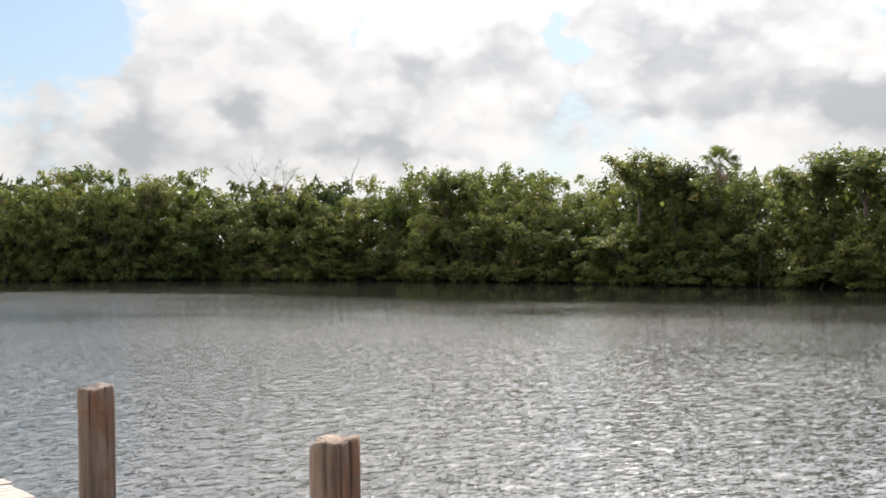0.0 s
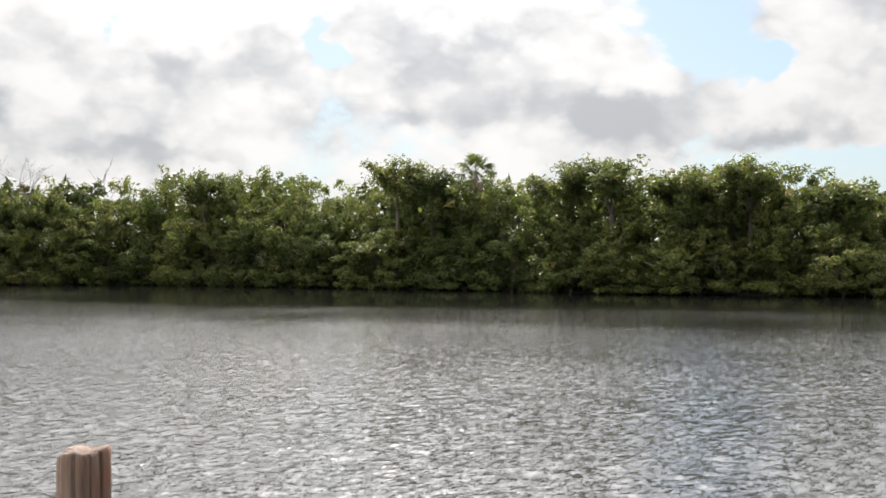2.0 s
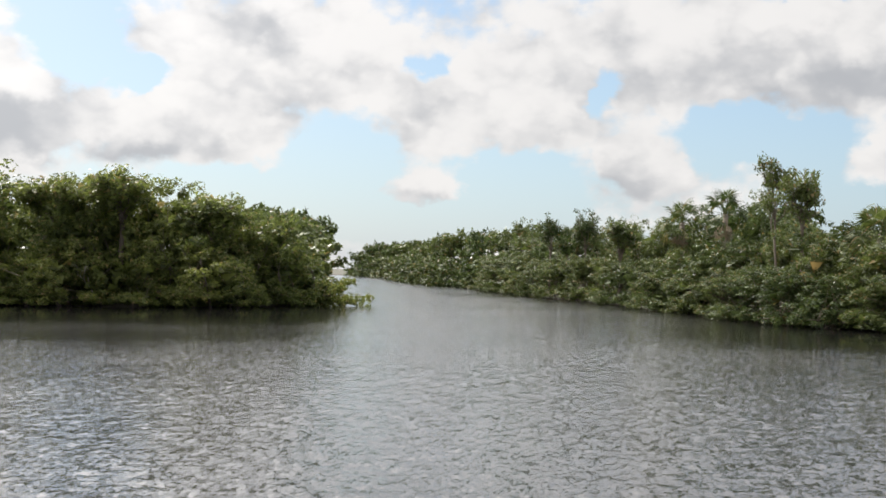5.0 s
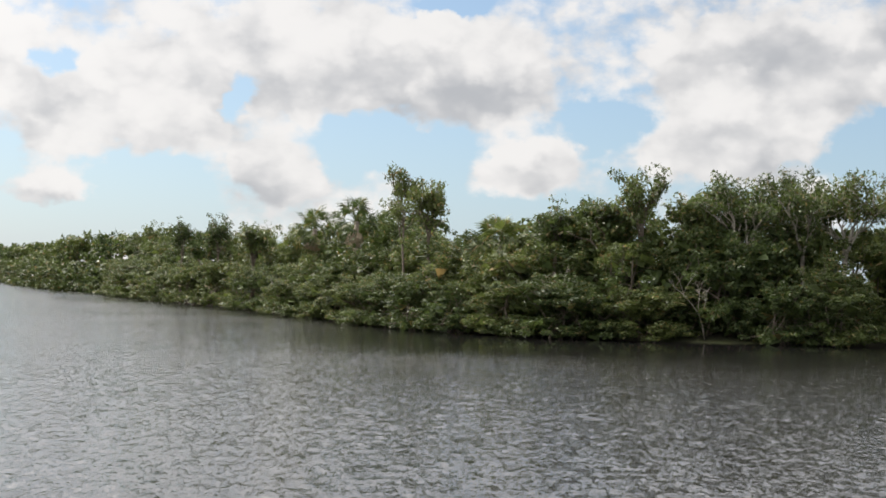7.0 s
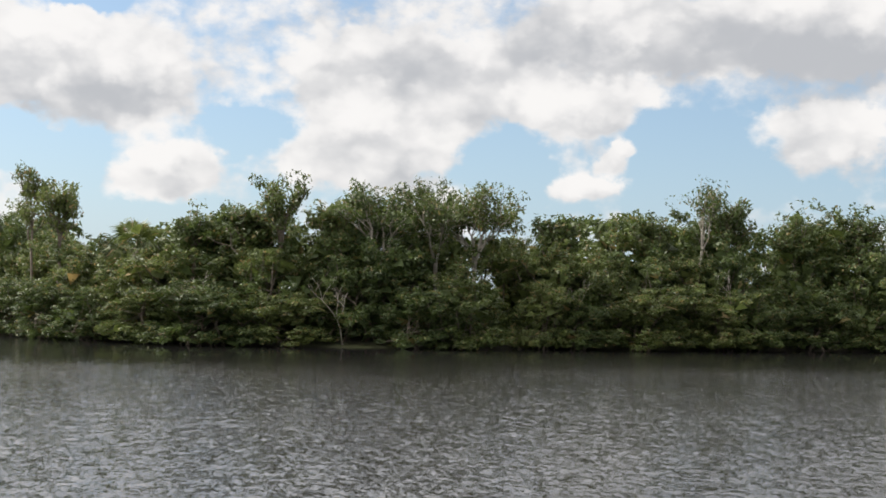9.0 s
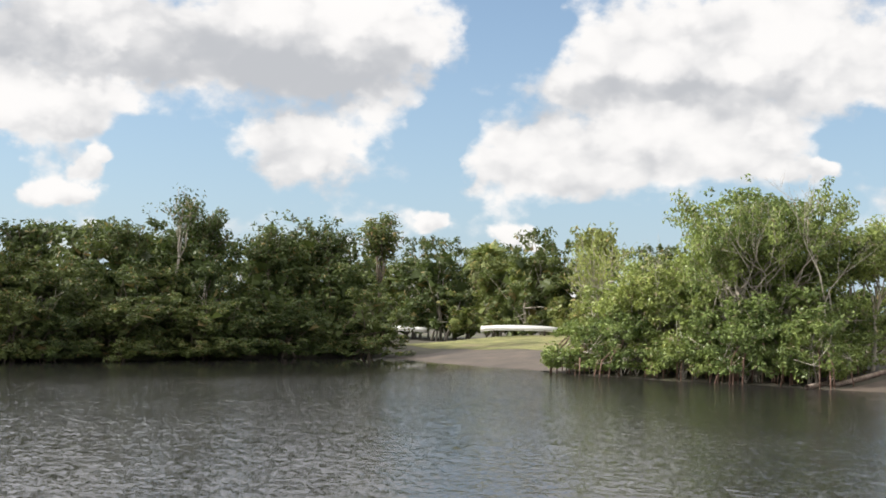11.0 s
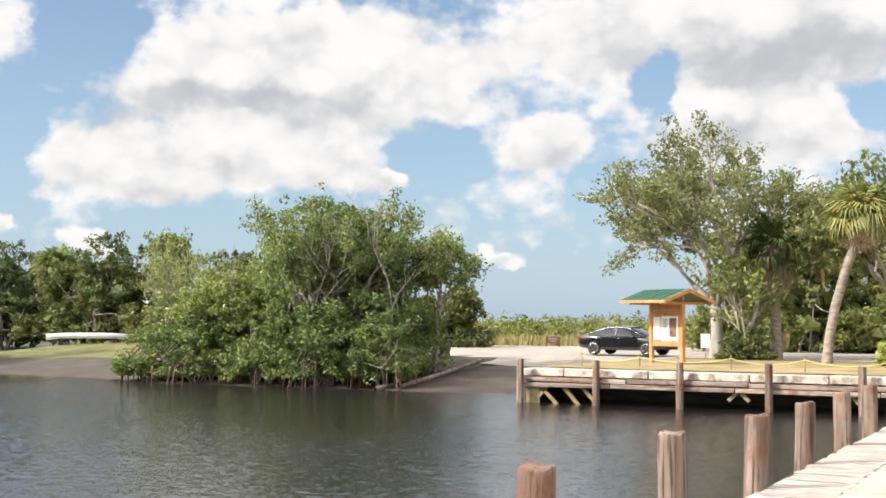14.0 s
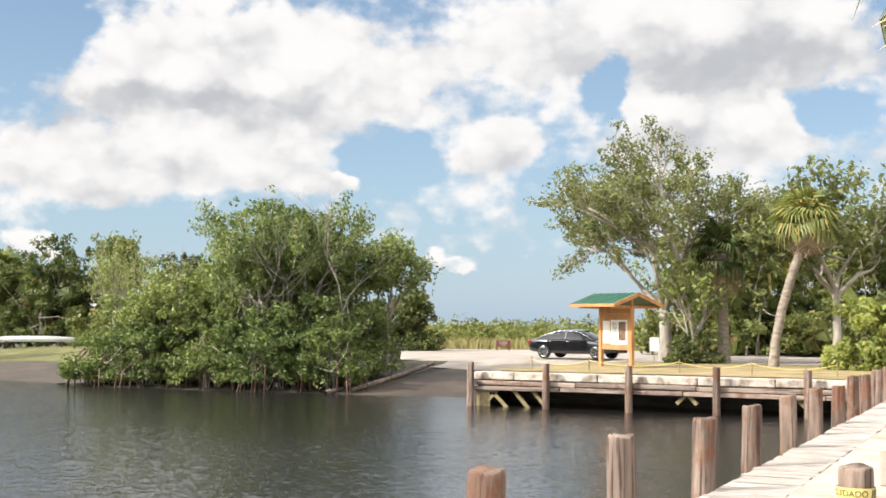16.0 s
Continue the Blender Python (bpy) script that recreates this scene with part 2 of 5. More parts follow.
def foliage(name, dark, light, sick=(0.20, 0.17, 0.03), sick_amount=0.06, translucent=0.3, gloss=0.45):
    """Leaves: each leaf its own tint, some yellow, light shining through."""
    def build(add, link):
        geo = add("ShaderNodeNewGeometry")
        info = add("ShaderNodeObjectInfo")
        co = add("ShaderNodeTexCoord").outputs["Object"]
        patch = add("ShaderNodeTexNoise", _Scale=0.55, _Detail=3.0)
        link(co, patch.inputs["Vector"])
        a = add("ShaderNodeMath", operation="MULTIPLY_ADD")
        link(geo.outputs["Random Per Island"], a.inputs[0])
        a.inputs[1].default_value = 0.55
        b = add("ShaderNodeMapRange")
        link(patch.outputs[0], b.inputs[0])
        b.inputs[1].default_value, b.inputs[2].default_value, b.inputs[3].default_value, b.inputs[4].default_value = 0.3, 0.7, -0.1, 0.5
        link(b.outputs[0], a.inputs[2])
        mix = add("ShaderNodeMix", data_type="RGBA")
        link(a.outputs[0], mix.inputs[0])
        mix.inputs[6].default_value, mix.inputs[7].default_value = (*dark, 1), (*light, 1)
        th = add("ShaderNodeMath", operation="LESS_THAN")
        fr = add("ShaderNodeMath", operation="FRACT")
        mu = add("ShaderNodeMath", operation="MULTIPLY")
        link(geo.outputs["Random Per Island"], mu.inputs[0])
        mu.inputs[1].default_value = 37.0
        link(mu.outputs[0], fr.inputs[0])
        link(fr.outputs[0], th.inputs[0])
        th.inputs[1].default_value = sick_amount
        m2 = add("ShaderNodeMix", data_type="RGBA")
        link(th.outputs[0], m2.inputs[0])
        link(mix.outputs[2], m2.inputs[6])
        m2.inputs[7].default_value = (*sick, 1)
        hsv = add("ShaderNodeHueSaturation")
        mr = add("ShaderNodeMapRange")
        link(info.outputs["Random"], mr.inputs[0])
        mr.inputs[3].default_value, mr.inputs[4].default_value = 0.75, 1.25
        link(mr.outputs[0], hsv.inputs["Value"])
        mh = add("ShaderNodeMapRange")
        link(info.outputs["Random"], mh.inputs[0])
        mh.inputs[3].default_value, mh.inputs[4].default_value = 0.515, 0.485
        link(mh.outputs[0], hsv.inputs["Hue"])
        link(m2.outputs[2], hsv.inputs["Color"])
        bs = add("ShaderNodeBsdfPrincipled", _Roughness=gloss)
        bs.inputs["Specular IOR Level"].default_value = 0.22
        link(hsv.outputs[0], bs.inputs["Base Color"])
        tr = add("ShaderNodeBsdfTranslucent")
        bright = add("ShaderNodeHueSaturation", _Value=1.5, _Saturation=1.15)
        link(hsv.outputs[0], bright.inputs["Color"])
        link(bright.outputs[0], tr.inputs[0])
        mx = add("ShaderNodeMixShader")
        mx.inputs[0].default_value = translucent
        link(bs.outputs[0], mx.inputs[1])
        link(tr.outputs[0], mx.inputs[2])
        return mx.outputs[0]
    return material(name, build)


def water_material():
    """Dark tea-coloured water: wavelet slopes at three scales tilt the surface."""
    def build(add, link):
        co = add("ShaderNodeTexCoord").outputs["Object"]
        def slopes(sx, sy, rot, detail, rough, amount):
            mp = add("ShaderNodeMapping")
            mp.inputs["Scale"].default_value, mp.inputs["Rotation"].default_value = (sx, sy, 1), (0, 0, radians(rot))
            link(co, mp.inputs[0])
            n = add("ShaderNodeTexNoise", _Scale=1.0, _Detail=detail, _Roughness=rough, _Distortion=0.3)
            link(mp.outputs[0], n.inputs["Vector"])
            off = add("ShaderNodeVectorMath", operation="SUBTRACT")
            link(n.outputs[1], off.inputs[0])
            off.inputs[1].default_value = (0.5, 0.5, 0.5)
            # steep crests among gentler slopes
            d = add("ShaderNodeVectorMath", operation="DOT_PRODUCT")
            link(off.outputs[0], d.inputs[0])
            link(off.outputs[0], d.inputs[1])
            g = add("ShaderNodeMath", operation="MULTIPLY_ADD")
            link(d.outputs["Value"], g.inputs[0])
            g.inputs[1].default_value, g.inputs[2].default_value = 18.0 * amount, 0.42 * amount
            steep = add("ShaderNodeVectorMath", operation="SCALE")
            link(off.outputs[0], steep.inputs[0])
            link(g.outputs[0], steep.inputs["Scale"])
            k = add("ShaderNodeVectorMath", operation="MULTIPLY")
            link(steep.outputs[0], k.inputs[0])
            k.inputs[1].default_value = (1.0, 1.0, 0.0)
            return k.outputs[0]
        total = None
        for args in RIPPLES:
            v = slopes(*args)
            if total is None:
                total = v
                continue
            n = add("ShaderNodeVectorMath", operation="ADD")
            link(total, n.inputs[0])
            link(v, n.inputs[1])
            total = n.outputs[0]
        # gusts ruffle some stretches more than others
        gust = add("ShaderNodeTexNoise", _Scale=0.05, _Detail=3.0, _Distortion=0.8)
        link(co, gust.inputs["Vector"])
        mr = add("ShaderNodeMapRange")
        link(gust.outputs[0], mr.inputs[0])
        mr.inputs[1].default_value, mr.inputs[2].default_value, mr.inputs[3].default_value, mr.inputs[4].default_value = 0.35, 0.65, 0.72, 1.1
        # water in the lee of the banks lies calmer
        open_water = add("ShaderNodeAttribute")
        open_water.attribute_name = "ruffled"
        ruffle = add("ShaderNodeMath", operation="MULTIPLY")
        link(mr.outputs[0], ruffle.inputs[0])
        link(open_water.outputs["Fac"], ruffle.inputs[1])
        geo = add("ShaderNodeNewGeometry")
        # wavelet facets that glint, and the sheen of ripples too small to tell apart
        lobes = []
        for share, rough0, rough1 in ((1.0, 0.03, 0.03), (0.9, 0.05, 0.16)):
            part_of = add("ShaderNodeMath", operation="MULTIPLY")
            link(ruffle.outputs[0], part_of.inputs[0])
            part_of.inputs[1].default_value = share
            tilt = add("ShaderNodeVectorMath", operation="SCALE")
            link(total, tilt.inputs[0])
            link(part_of.outputs[0], tilt.inputs["Scale"])
            nrm = add("ShaderNodeVectorMath", operation="ADD")
            link(geo.outputs["Normal"], nrm.inputs[0])
            link(tilt.outputs[0], nrm.inputs[1])
            unit = add("ShaderNodeVectorMath", operation="NORMALIZE")
            link(nrm.outputs[0], unit.inputs[0])
            rg = add("ShaderNodeMath", operation="MULTIPLY_ADD")
            link(ruffle.outputs[0], rg.inputs[0])
            rg.inputs[1].default_value, rg.inputs[2].default_value = rough1, rough0
            bs = add("ShaderNodeBsdfPrincipled", _IOR=1.5)
            link(rg.outputs[0], bs.inputs["Roughness"])
            bs.inputs["Base Color"].default_value = (0.013, 0.0125, 0.012, 1)
            link(unit.outputs[0], bs.inputs["Normal"])
            lobes.append(bs.outputs[0])
        mx = add("ShaderNodeMixShader")
        mx.inputs[0].default_value = 0.42
        link(lobes[0], mx.inputs[1])
        link(lobes[1], mx.inputs[2])
        return mx.outputs[0]
    return material("water", build)


# ripples: waves per metre across and along, turn, detail, roughness, slope
RIPPLES = [(5.2, 3.0, 35, 2.0, 0.5, 0.30), (14.0, 8.6, 42, 2.0, 0.55, 0.50), (40.0, 28.0, 20, 1.0, 0.5, 0.40)]
WATER = water_material()
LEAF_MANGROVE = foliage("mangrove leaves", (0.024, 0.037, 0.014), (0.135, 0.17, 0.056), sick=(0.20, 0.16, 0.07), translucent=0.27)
# mangrove leaves again, with the sun on the ramp clump put into a paler colour
LEAF_SUNLIT = foliage("sunlit mangrove leaves", (0.055, 0.085, 0.026), (0.34, 0.40, 0.125), sick=(0.26, 0.23, 0.13), translucent=0.2, gloss=0.36)
# west bank's mangrove leaves, light from behind put into colour and translucency
LEAF_BACKLIT = foliage("backlit mangrove leaves", (0.034, 0.046, 0.018), (0.19, 0.22, 0.07), sick=(0.24, 0.20, 0.09), translucent=0.5)
LEAF_GREY = foliage("buttonwood leaves", (0.095, 0.115, 0.045), (0.285, 0.305, 0.125), sick_amount=0.06, translucent=0.34)
LEAF_WOOD = foliage("woodland leaves", (0.06, 0.082, 0.026), (0.22, 0.25, 0.085), sick=(0.24, 0.20, 0.08), translucent=0.3)
LEAF_MARSH = foliage("marsh shrub leaves", (0.065, 0.092, 0.024), (0.22, 0.235, 0.07), translucent=0.25)
LEAF_GRAPE = foliage("sea grape leaves", (0.13, 0.17, 0.05), (0.36, 0.40, 0.12), sick_amount=0.05)
LEAF_PALM = foliage("palm fronds", (0.12, 0.15, 0.05), (0.27, 0.30, 0.10), sick=(0.36, 0.27, 0.09), sick_amount=0.08, translucent=0.2)
DEAD_PALM = surface("dead palm fronds", (0.24, 0.16, 0.10), (0.58, 0.47, 0.35), 0.8, 4, bump=0.1)
BARK_GREY = surface("pale grey bark", (0.20, 0.17, 0.14), (0.46, 0.42, 0.36), 0.85, 3, (1, 1, 0.4), 0.5, 18)
BARK_DARK = surface("mangrove bark", (0.06, 0.045, 0.035), (0.20, 0.16, 0.12), 0.85, 3, (1, 1, 0.4), 0.5, 18)
BARK_PALM = surface("palm trunk bark", (0.14, 0.11, 0.085), (0.36, 0.31, 0.25), 0.9, 3, (1, 1, 3), 0.6, 9)
GROUND = surface("muddy marsh ground", (0.030, 0.026, 0.018), (0.075, 0.066, 0.045), 0.9, 0.4, bump=0.4, bump_scale=6, stain=(0.09, 0.10, 0.035), stain_scale=0.12)
SAND = surface("pale packed marl", (0.265, 0.23, 0.20), (0.41, 0.365, 0.32), 0.95, 0.5, bump=0.3, bump_scale=9, stain=(0.24, 0.205, 0.17), stain_scale=0.16)
MUD = surface("wet brown mud", (0.030, 0.022, 0.016), (0.085, 0.063, 0.046), 0.75, 0.6, bump=0.5, bump_scale=7)
GRASS = surface("dry mown grass", (0.13, 0.105, 0.035), (0.34, 0.27, 0.115), 0.95, 0.9, bump=0.6, bump_scale=22, stain=(0.34, 0.25, 0.14), stain_scale=0.5, stain_at=(0.44, 0.6))
# green-brown grass, its colour also darkened for the shade on the beach lawn
GRASS_GREEN_SHADED = surface("shaded short green grass", (0.06, 0.07, 0.018), (0.19, 0.18, 0.06), 0.95, 0.9, bump=0.6, bump_scale=22, stain=(0.16, 0.12, 0.07), stain_scale=0.4)
WOOD_PILE = surface("weathered piling timber", (0.06, 0.036, 0.026), (0.35, 0.265, 0.21), 0.85, 5, (1, 1, 0.10), 0.9, 34, random_amount=0.15, stain=(0.19, 0.082, 0.045), stain_scale=2.2, stain_at=(0.47, 0.62), cracks=(22, 22, 0.9))
WOOD_DECK = surface("sun-bleached deck board", (0.27, 0.23, 0.20), (0.56, 0.51, 0.46), 0.85, 4, (3, 0.5, 1), 0.6, 26, random_amount=0.14, cracks=(30, 1.2, 10))
WOOD_WET = surface("dark wet timber", (0.035, 0.028, 0.022), (0.13, 0.10, 0.075), 0.6, 4, (0.3, 0.3, 2), 0.6, 18)
WOOD_WALE = surface("grey wale timber", (0.17, 0.12, 0.095), (0.42, 0.34, 0.28), 0.85, 3, (1, 0.2, 2), 0.6, 18, random_amount=0.2, stain=(0.16, 0.075, 0.05), stain_scale=1.2, cracks=(12, 0.7, 14))
WOOD_BRACE = surface("tan brace timber", (0.15, 0.115, 0.055), (0.36, 0.29, 0.16), 0.85, 3, (1, 1, 1), 0.5, 14)
WOOD_KIOSK = surface("orange cedar", (0.36, 0.155, 0.055), (0.62, 0.32, 0.13), 0.6, 3, (1, 1, 0.25), 0.3, 20)
CONCRETE = surface("stained concrete", (0.36, 0.31, 0.26), (0.64, 0.58, 0.50), 0.9, 2.6, bump=0.7, bump_scale=17, stain=(0.19, 0.145, 0.105), stain_scale=2.2, stain_at=(0.48, 0.62))
CONCRETE_PALE = surface("pale concrete", (0.33, 0.285, 0.24), (0.52, 0.465, 0.395), 0.9, 1.0, bump=0.4, bump_scale=18, stain=(0.30, 0.235, 0.175), stain_scale=0.7)
ROOF_GREEN = surface("green roof metal", (0.014, 0.075, 0.045), (0.032, 0.125, 0.08), 0.5, 2, bump=0.1)
WHITE_PAPER = surface("white paper", (0.74, 0.72, 0.67), (0.84, 0.82, 0.78), 0.6, 3, bump=0.02)
PICTURE_BROWN = surface("brown print", (0.05, 0.035, 0.025), (0.32, 0.20, 0.12), 0.5, 5, bump=0)
TAPE = surface("yellow plastic tape", (0.62, 0.49, 0.13), (0.76, 0.64, 0.26), 0.4, 4, bump=0.05)
BLACK = surface("black print", (0.012, 0.012, 0.012), (0.03, 0.03, 0.03), 0.5, 4, bump=0)
SIGN_BROWN = surface("brown sign board", (0.09, 0.03, 0.022), (0.16, 0.055, 0.04), 0.6, 4, bump=0.05)
CAR_PAINT = surface("black car paint", (0.008, 0.008, 0.010), (0.012, 0.012, 0.015), 0.15, 2, bump=0, coat=1.0)
CAR_GLASS = surface("dark car glass", (0.015, 0.017, 0.02), (0.02, 0.022, 0.025), 0.04, 2, bump=0)
CHROME = surface("brushed bright metal", (0.62, 0.62, 0.63), (0.75, 0.75, 0.76), 0.22, 3, bump=0, metal=1.0)
RUBBER = surface("black rubber", (0.012, 0.012, 0.012), (0.03, 0.03, 0.03), 0.8, 8, bump=0.1)
RED_LENS = surface("red lamp lens", (0.25, 0.01, 0.01), (0.36, 0.02, 0.015), 0.2, 4, bump=0)
CLEAR_LENS = surface("clear lamp lens", (0.45, 0.47, 0.5), (0.6, 0.62, 0.65), 0.12, 4, bump=0)
ALUMINIUM = surface("dull aluminium hull", (0.42, 0.42, 0.40), (0.62, 0.61, 0.58), 0.5, 2, (0.4, 2, 2), 0.1, 12, metal=0.35)


# ---- mesh helpers ----
def mesh_object(name, verts, faces, mat, parent=None, label="", smooth=False):
    me = bpy.data.meshes.new(name)
    me.from_pydata([tuple(v) for v in verts], [], faces)
    me.materials.append(mat)
    if smooth:
        me.polygons.foreach_set("use_smooth", [True] * len(me.polygons))
    ob = new(name, me)
    ob.parent = parent
    return tagged(ob, label)


def part(name, bm, mat, parent=None, label="", smooth=False):
    me = bpy.data.meshes.new(name)
    bmesh.ops.recalc_face_normals(bm, faces=bm.faces)
    bm.to_mesh(me)
    bm.free()
    me.materials.append(mat)
    if smooth:
        me.polygons.foreach_set("use_smooth", [True] * len(me.polygons))
    ob = new(name, me)
    ob.parent = parent
    return tagged(ob, label)


def thing(name, m, label, category, group="", kind=""):
    ob = new(name)
    ob.empty_display_size = 0.2
    ob.matrix_world = m
    return tagged(ob, label, category, group, kind)


def box_bm(sx, sy, sz, at=(0, 0, 0), bevel=0.0, bm=None, rot=None):
    own = bm is None
    bm = bmesh.new() if own else bm
    m = Matrix.Translation(at) @ (rot if rot else Matrix()) @ Matrix.Diagonal((sx, sy, sz, 1))
    r = bmesh.ops.create_cube(bm, size=1, matrix=m)
    if bevel:
        edges = list({e for v in r["verts"] for e in v.link_edges})
        bmesh.ops.bevel(bm, geom=edges, offset=bevel, segments=1, affect="EDGES")
    return bm


def tube(points, radii, sides=7, start=0):
    """A tapered tube along points: verts and faces, counted from start."""
    verts, faces = [], []
    pts = [Vector(p) for p in points]
    for i, p in enumerate(pts):
        d = (pts[min(i + 1, len(pts) - 1)] - pts[max(i - 1, 0)]).normalized()
        a = d.orthogonal().normalized() if abs(d.z) < 0.9 else Vector((1, 0, 0)).cross(d).normalized()
        b = d.cross(a)
        for k in range(sides):
            t = 2 * math.pi * k / sides
            verts.append(p + (a * math.cos(t) + b * math.sin(t)) * radii[i])
    for i in range(len(pts) - 1):
        for k in range(sides):
            q = start + i * sides
            faces.append((q + k, q + (k + 1) % sides, q + sides + (k + 1) % sides, q + sides + k))
    faces.append(tuple(start + (len(pts) - 1) * sides + k for k in range(sides)))
    return verts, faces


def tubes(list_of):
    verts, faces = [], []
    for pts, rad, sides in list_of:
        v, f = tube(pts, rad, sides, len(verts))
        verts += v
        faces += f
    return verts, faces


def leaf_mesh(points, outward, size, rng, droop=0.0, slim=0.5, small=False):
    """Folded diamond leaves at points, or plain three-cornered ones for far trees, facing mostly outward and up."""
    n = len(points)
    nrm = outward * 0.7 + rng.normal(0, 0.55, (n, 3)) + np.array([0, 0, 0.45])
    nrm /= np.linalg.norm(nrm, axis=1)[:, None] + 1e-9
    t = rng.normal(0, 1, (n, 3)) + outward * 0.6
    t[:, 2] -= droop
    t -= nrm * (t * nrm).sum(1)[:, None]
    t /= np.linalg.norm(t, axis=1)[:, None] + 1e-9
    s = np.cross(nrm, t)
    ln = size * rng.uniform(0.65, 1.25, n)[:, None]
    w = ln * slim * 0.5
    a = points - t * ln * 0.5
    b = points + s * w + nrm * w * 0.25
    c = points + t * ln * 0.5 - nrm * ln * 0.12
    d = points - s * w + nrm * w * 0.25
    k = 3 if small else 4
    verts = (np.stack([a + s * w, c, a - s * w], 1) if small else np.stack([a, b, c, d], 1)).reshape(-1, 3)
    faces = (np.arange(n)[:, None] * k + np.arange(k)).tolist()
    return verts, faces


def clump_points(centres, radii, per, rng, flat=0.75):
    """Leaves on the shells of clumps."""
    n = len(centres)
    d = rng.normal(0, 1, (n, per, 3))
    d /= np.linalg.norm(d, axis=2)[:, :, None]
    r = rng.uniform(0.35, 1.0, (n, per)) ** 0.6
    off = d * r[:, :, None] * radii[:, None, None] * np.array([1, 1, flat])
    return (centres[:, None, :] + off).reshape(-1, 3), d.reshape(-1, 3)


# ---- trees ----
def mangrove(name, seed, height, width, leaf, per, clumps, mat, stems=5, low=0.12, sprigs=6, roots=0, bark=None, clump=0.6, inner_leaf=0.13, small=False):
    """A many-stemmed shrub tree: stems and twigs, and a crown of leaf clumps down to the water. Lies at the origin, away from the place until copied."""
    rng = np.random.default_rng(seed)
    base = thing(name, Matrix(), "dense green mangrove tree at the water's edge", "tree")
    lobes = []
    for k in range(7):
        a, r = rng.uniform(0, 6.283), width * 0.5 * rng.uniform(0.1, 0.72)
        lobes.append((r * math.cos(a), r * math.sin(a), height * rng.uniform(low + 0.12, 0.80), width * rng.uniform(0.2, 0.34), height * rng.uniform(0.13, 0.24)))
    lobes.append((0, 0, height * 0.78, width * 0.24, height * 0.18))
    cs = []
    while len(cs) < clumps:
        x, y, z, rw, rh = lobes[rng.integers(len(lobes))]
        d = rng.normal(0, 1, 3)
        d /= np.linalg.norm(d)
        q = rng.uniform(0.4, 1.0) ** 0.5
        c = (x + d[0] * rw * q, y + d[1] * rw * q, z + d[2] * rh * q)
        if c[2] > height * low and c[2] < height * 0.93:
            cs.append(c)
    for k in range(clumps // 2):
        # low skirt of overhanging boughs
        a, r = rng.uniform(0, 6.283), width * 0.5 * rng.uniform(0.45, 0.95)
        cs.append((r * math.cos(a), r * math.sin(a), height * (low + rng.uniform(0.03, 0.34) ** 1.2)))
    for k in range(sprigs):
        a, r = rng.uniform(0, 6.283), width * 0.33 * rng.uniform(0, 1)
        z0 = height * rng.uniform(0.8, 0.9)
        dx, dy = rng.normal(0, 0.22, 2)
        for j in range(3):
            cs.append((r * math.cos(a) + dx * j + rng.normal(0, 0.08), r * math.sin(a) + dy * j + rng.normal(0, 0.08), z0 + j * height * rng.uniform(0.03, 0.06)))
    cs = np.array(cs)
    rad = rng.uniform(0.55, 1.15, len(cs)) * clump
    rad[-3 * sprigs:] *= 0.75
    pts, out = clump_points(cs, rad, per, rng)
    keep = np.ones(len(pts), bool)
    if sprigs:
        keep[-3 * sprigs * per:] = rng.uniform(0, 1, 3 * sprigs * per) < 0.3
    v, f = leaf_mesh(pts[keep], out[keep], leaf, rng, small=small)
    # oversized hidden leaves added in the core to block sky and darken the crown
    inner = cs[rng.integers(0, clumps + clumps // 2, 170)] * np.array([0.62, 0.62, 0.88])
    v2, f2 = leaf_mesh(inner, rng.normal(0, 1, (170, 3)), inner_leaf * height, rng, slim=0.8, small=small)
    f += (np.array(f2) + len(v)).tolist()
    mesh_object("crown", np.concatenate([v, v2]), f, mat, base)
    wood = []
    for k in range(stems):
        a = 6.283 * k / stems + rng.normal(0, 0.3)
        top = cs[rng.integers(len(cs) - 3 * sprigs)]
        foot = np.array([math.cos(a), math.sin(a), 0]) * width * 0.10
        mid = (foot + top) * 0.5 + np.array([*rng.normal(0, 0.35, 2), height * 0.08])
        r0 = height * rng.uniform(0.008, 0.014)
        wood.append(([foot - [0, 0, 0.4], foot * 0.6 + mid * 0.4, mid, top], [r0 * 1.2, r0, r0 * 0.75, r0 * 0.25], 6))
        for j in range(5):
            c = cs[rng.integers(len(cs))]
            wood.append(([mid, (mid + c) * 0.5 + rng.normal(0, 0.25, 3), c], [r0 * 0.5, r0 * 0.35, r0 * 0.12], 4))
    v, f = tubes(wood)
    mesh_object("trunk", v, f, bark or BARK_DARK, base, smooth=True)
    if roots:
        wood = []
        for k in range(roots):
            a, r = rng.uniform(0, 6.283), width * rng.uniform(0.15, 0.48)
            p0 = np.array([math.cos(a) * r * 0.45, math.sin(a) * r * 0.45, rng.uniform(0.9, 1.7)])
            p2 = np.array([math.cos(a) * r, math.sin(a) * r, -0.6])
            p1 = (p0 + p2) * 0.5 + np.array([math.cos(a) * 0.25, math.sin(a) * 0.25, 0.35])
            q = rng.uniform(0.022, 0.04)
            wood.append(([p0, p1, p2], [q, q, q * 0.9], 5))
        v, f = tubes(wood)
        mesh_object("prop_root_tangle", v, f, BARK_ROOT, base, smooth=True)
    return base


BARK_ROOT = surface("reddish prop roots", (0.10, 0.055, 0.04), (0.26, 0.16, 0.12), 0.8, 4, bump=0.3)


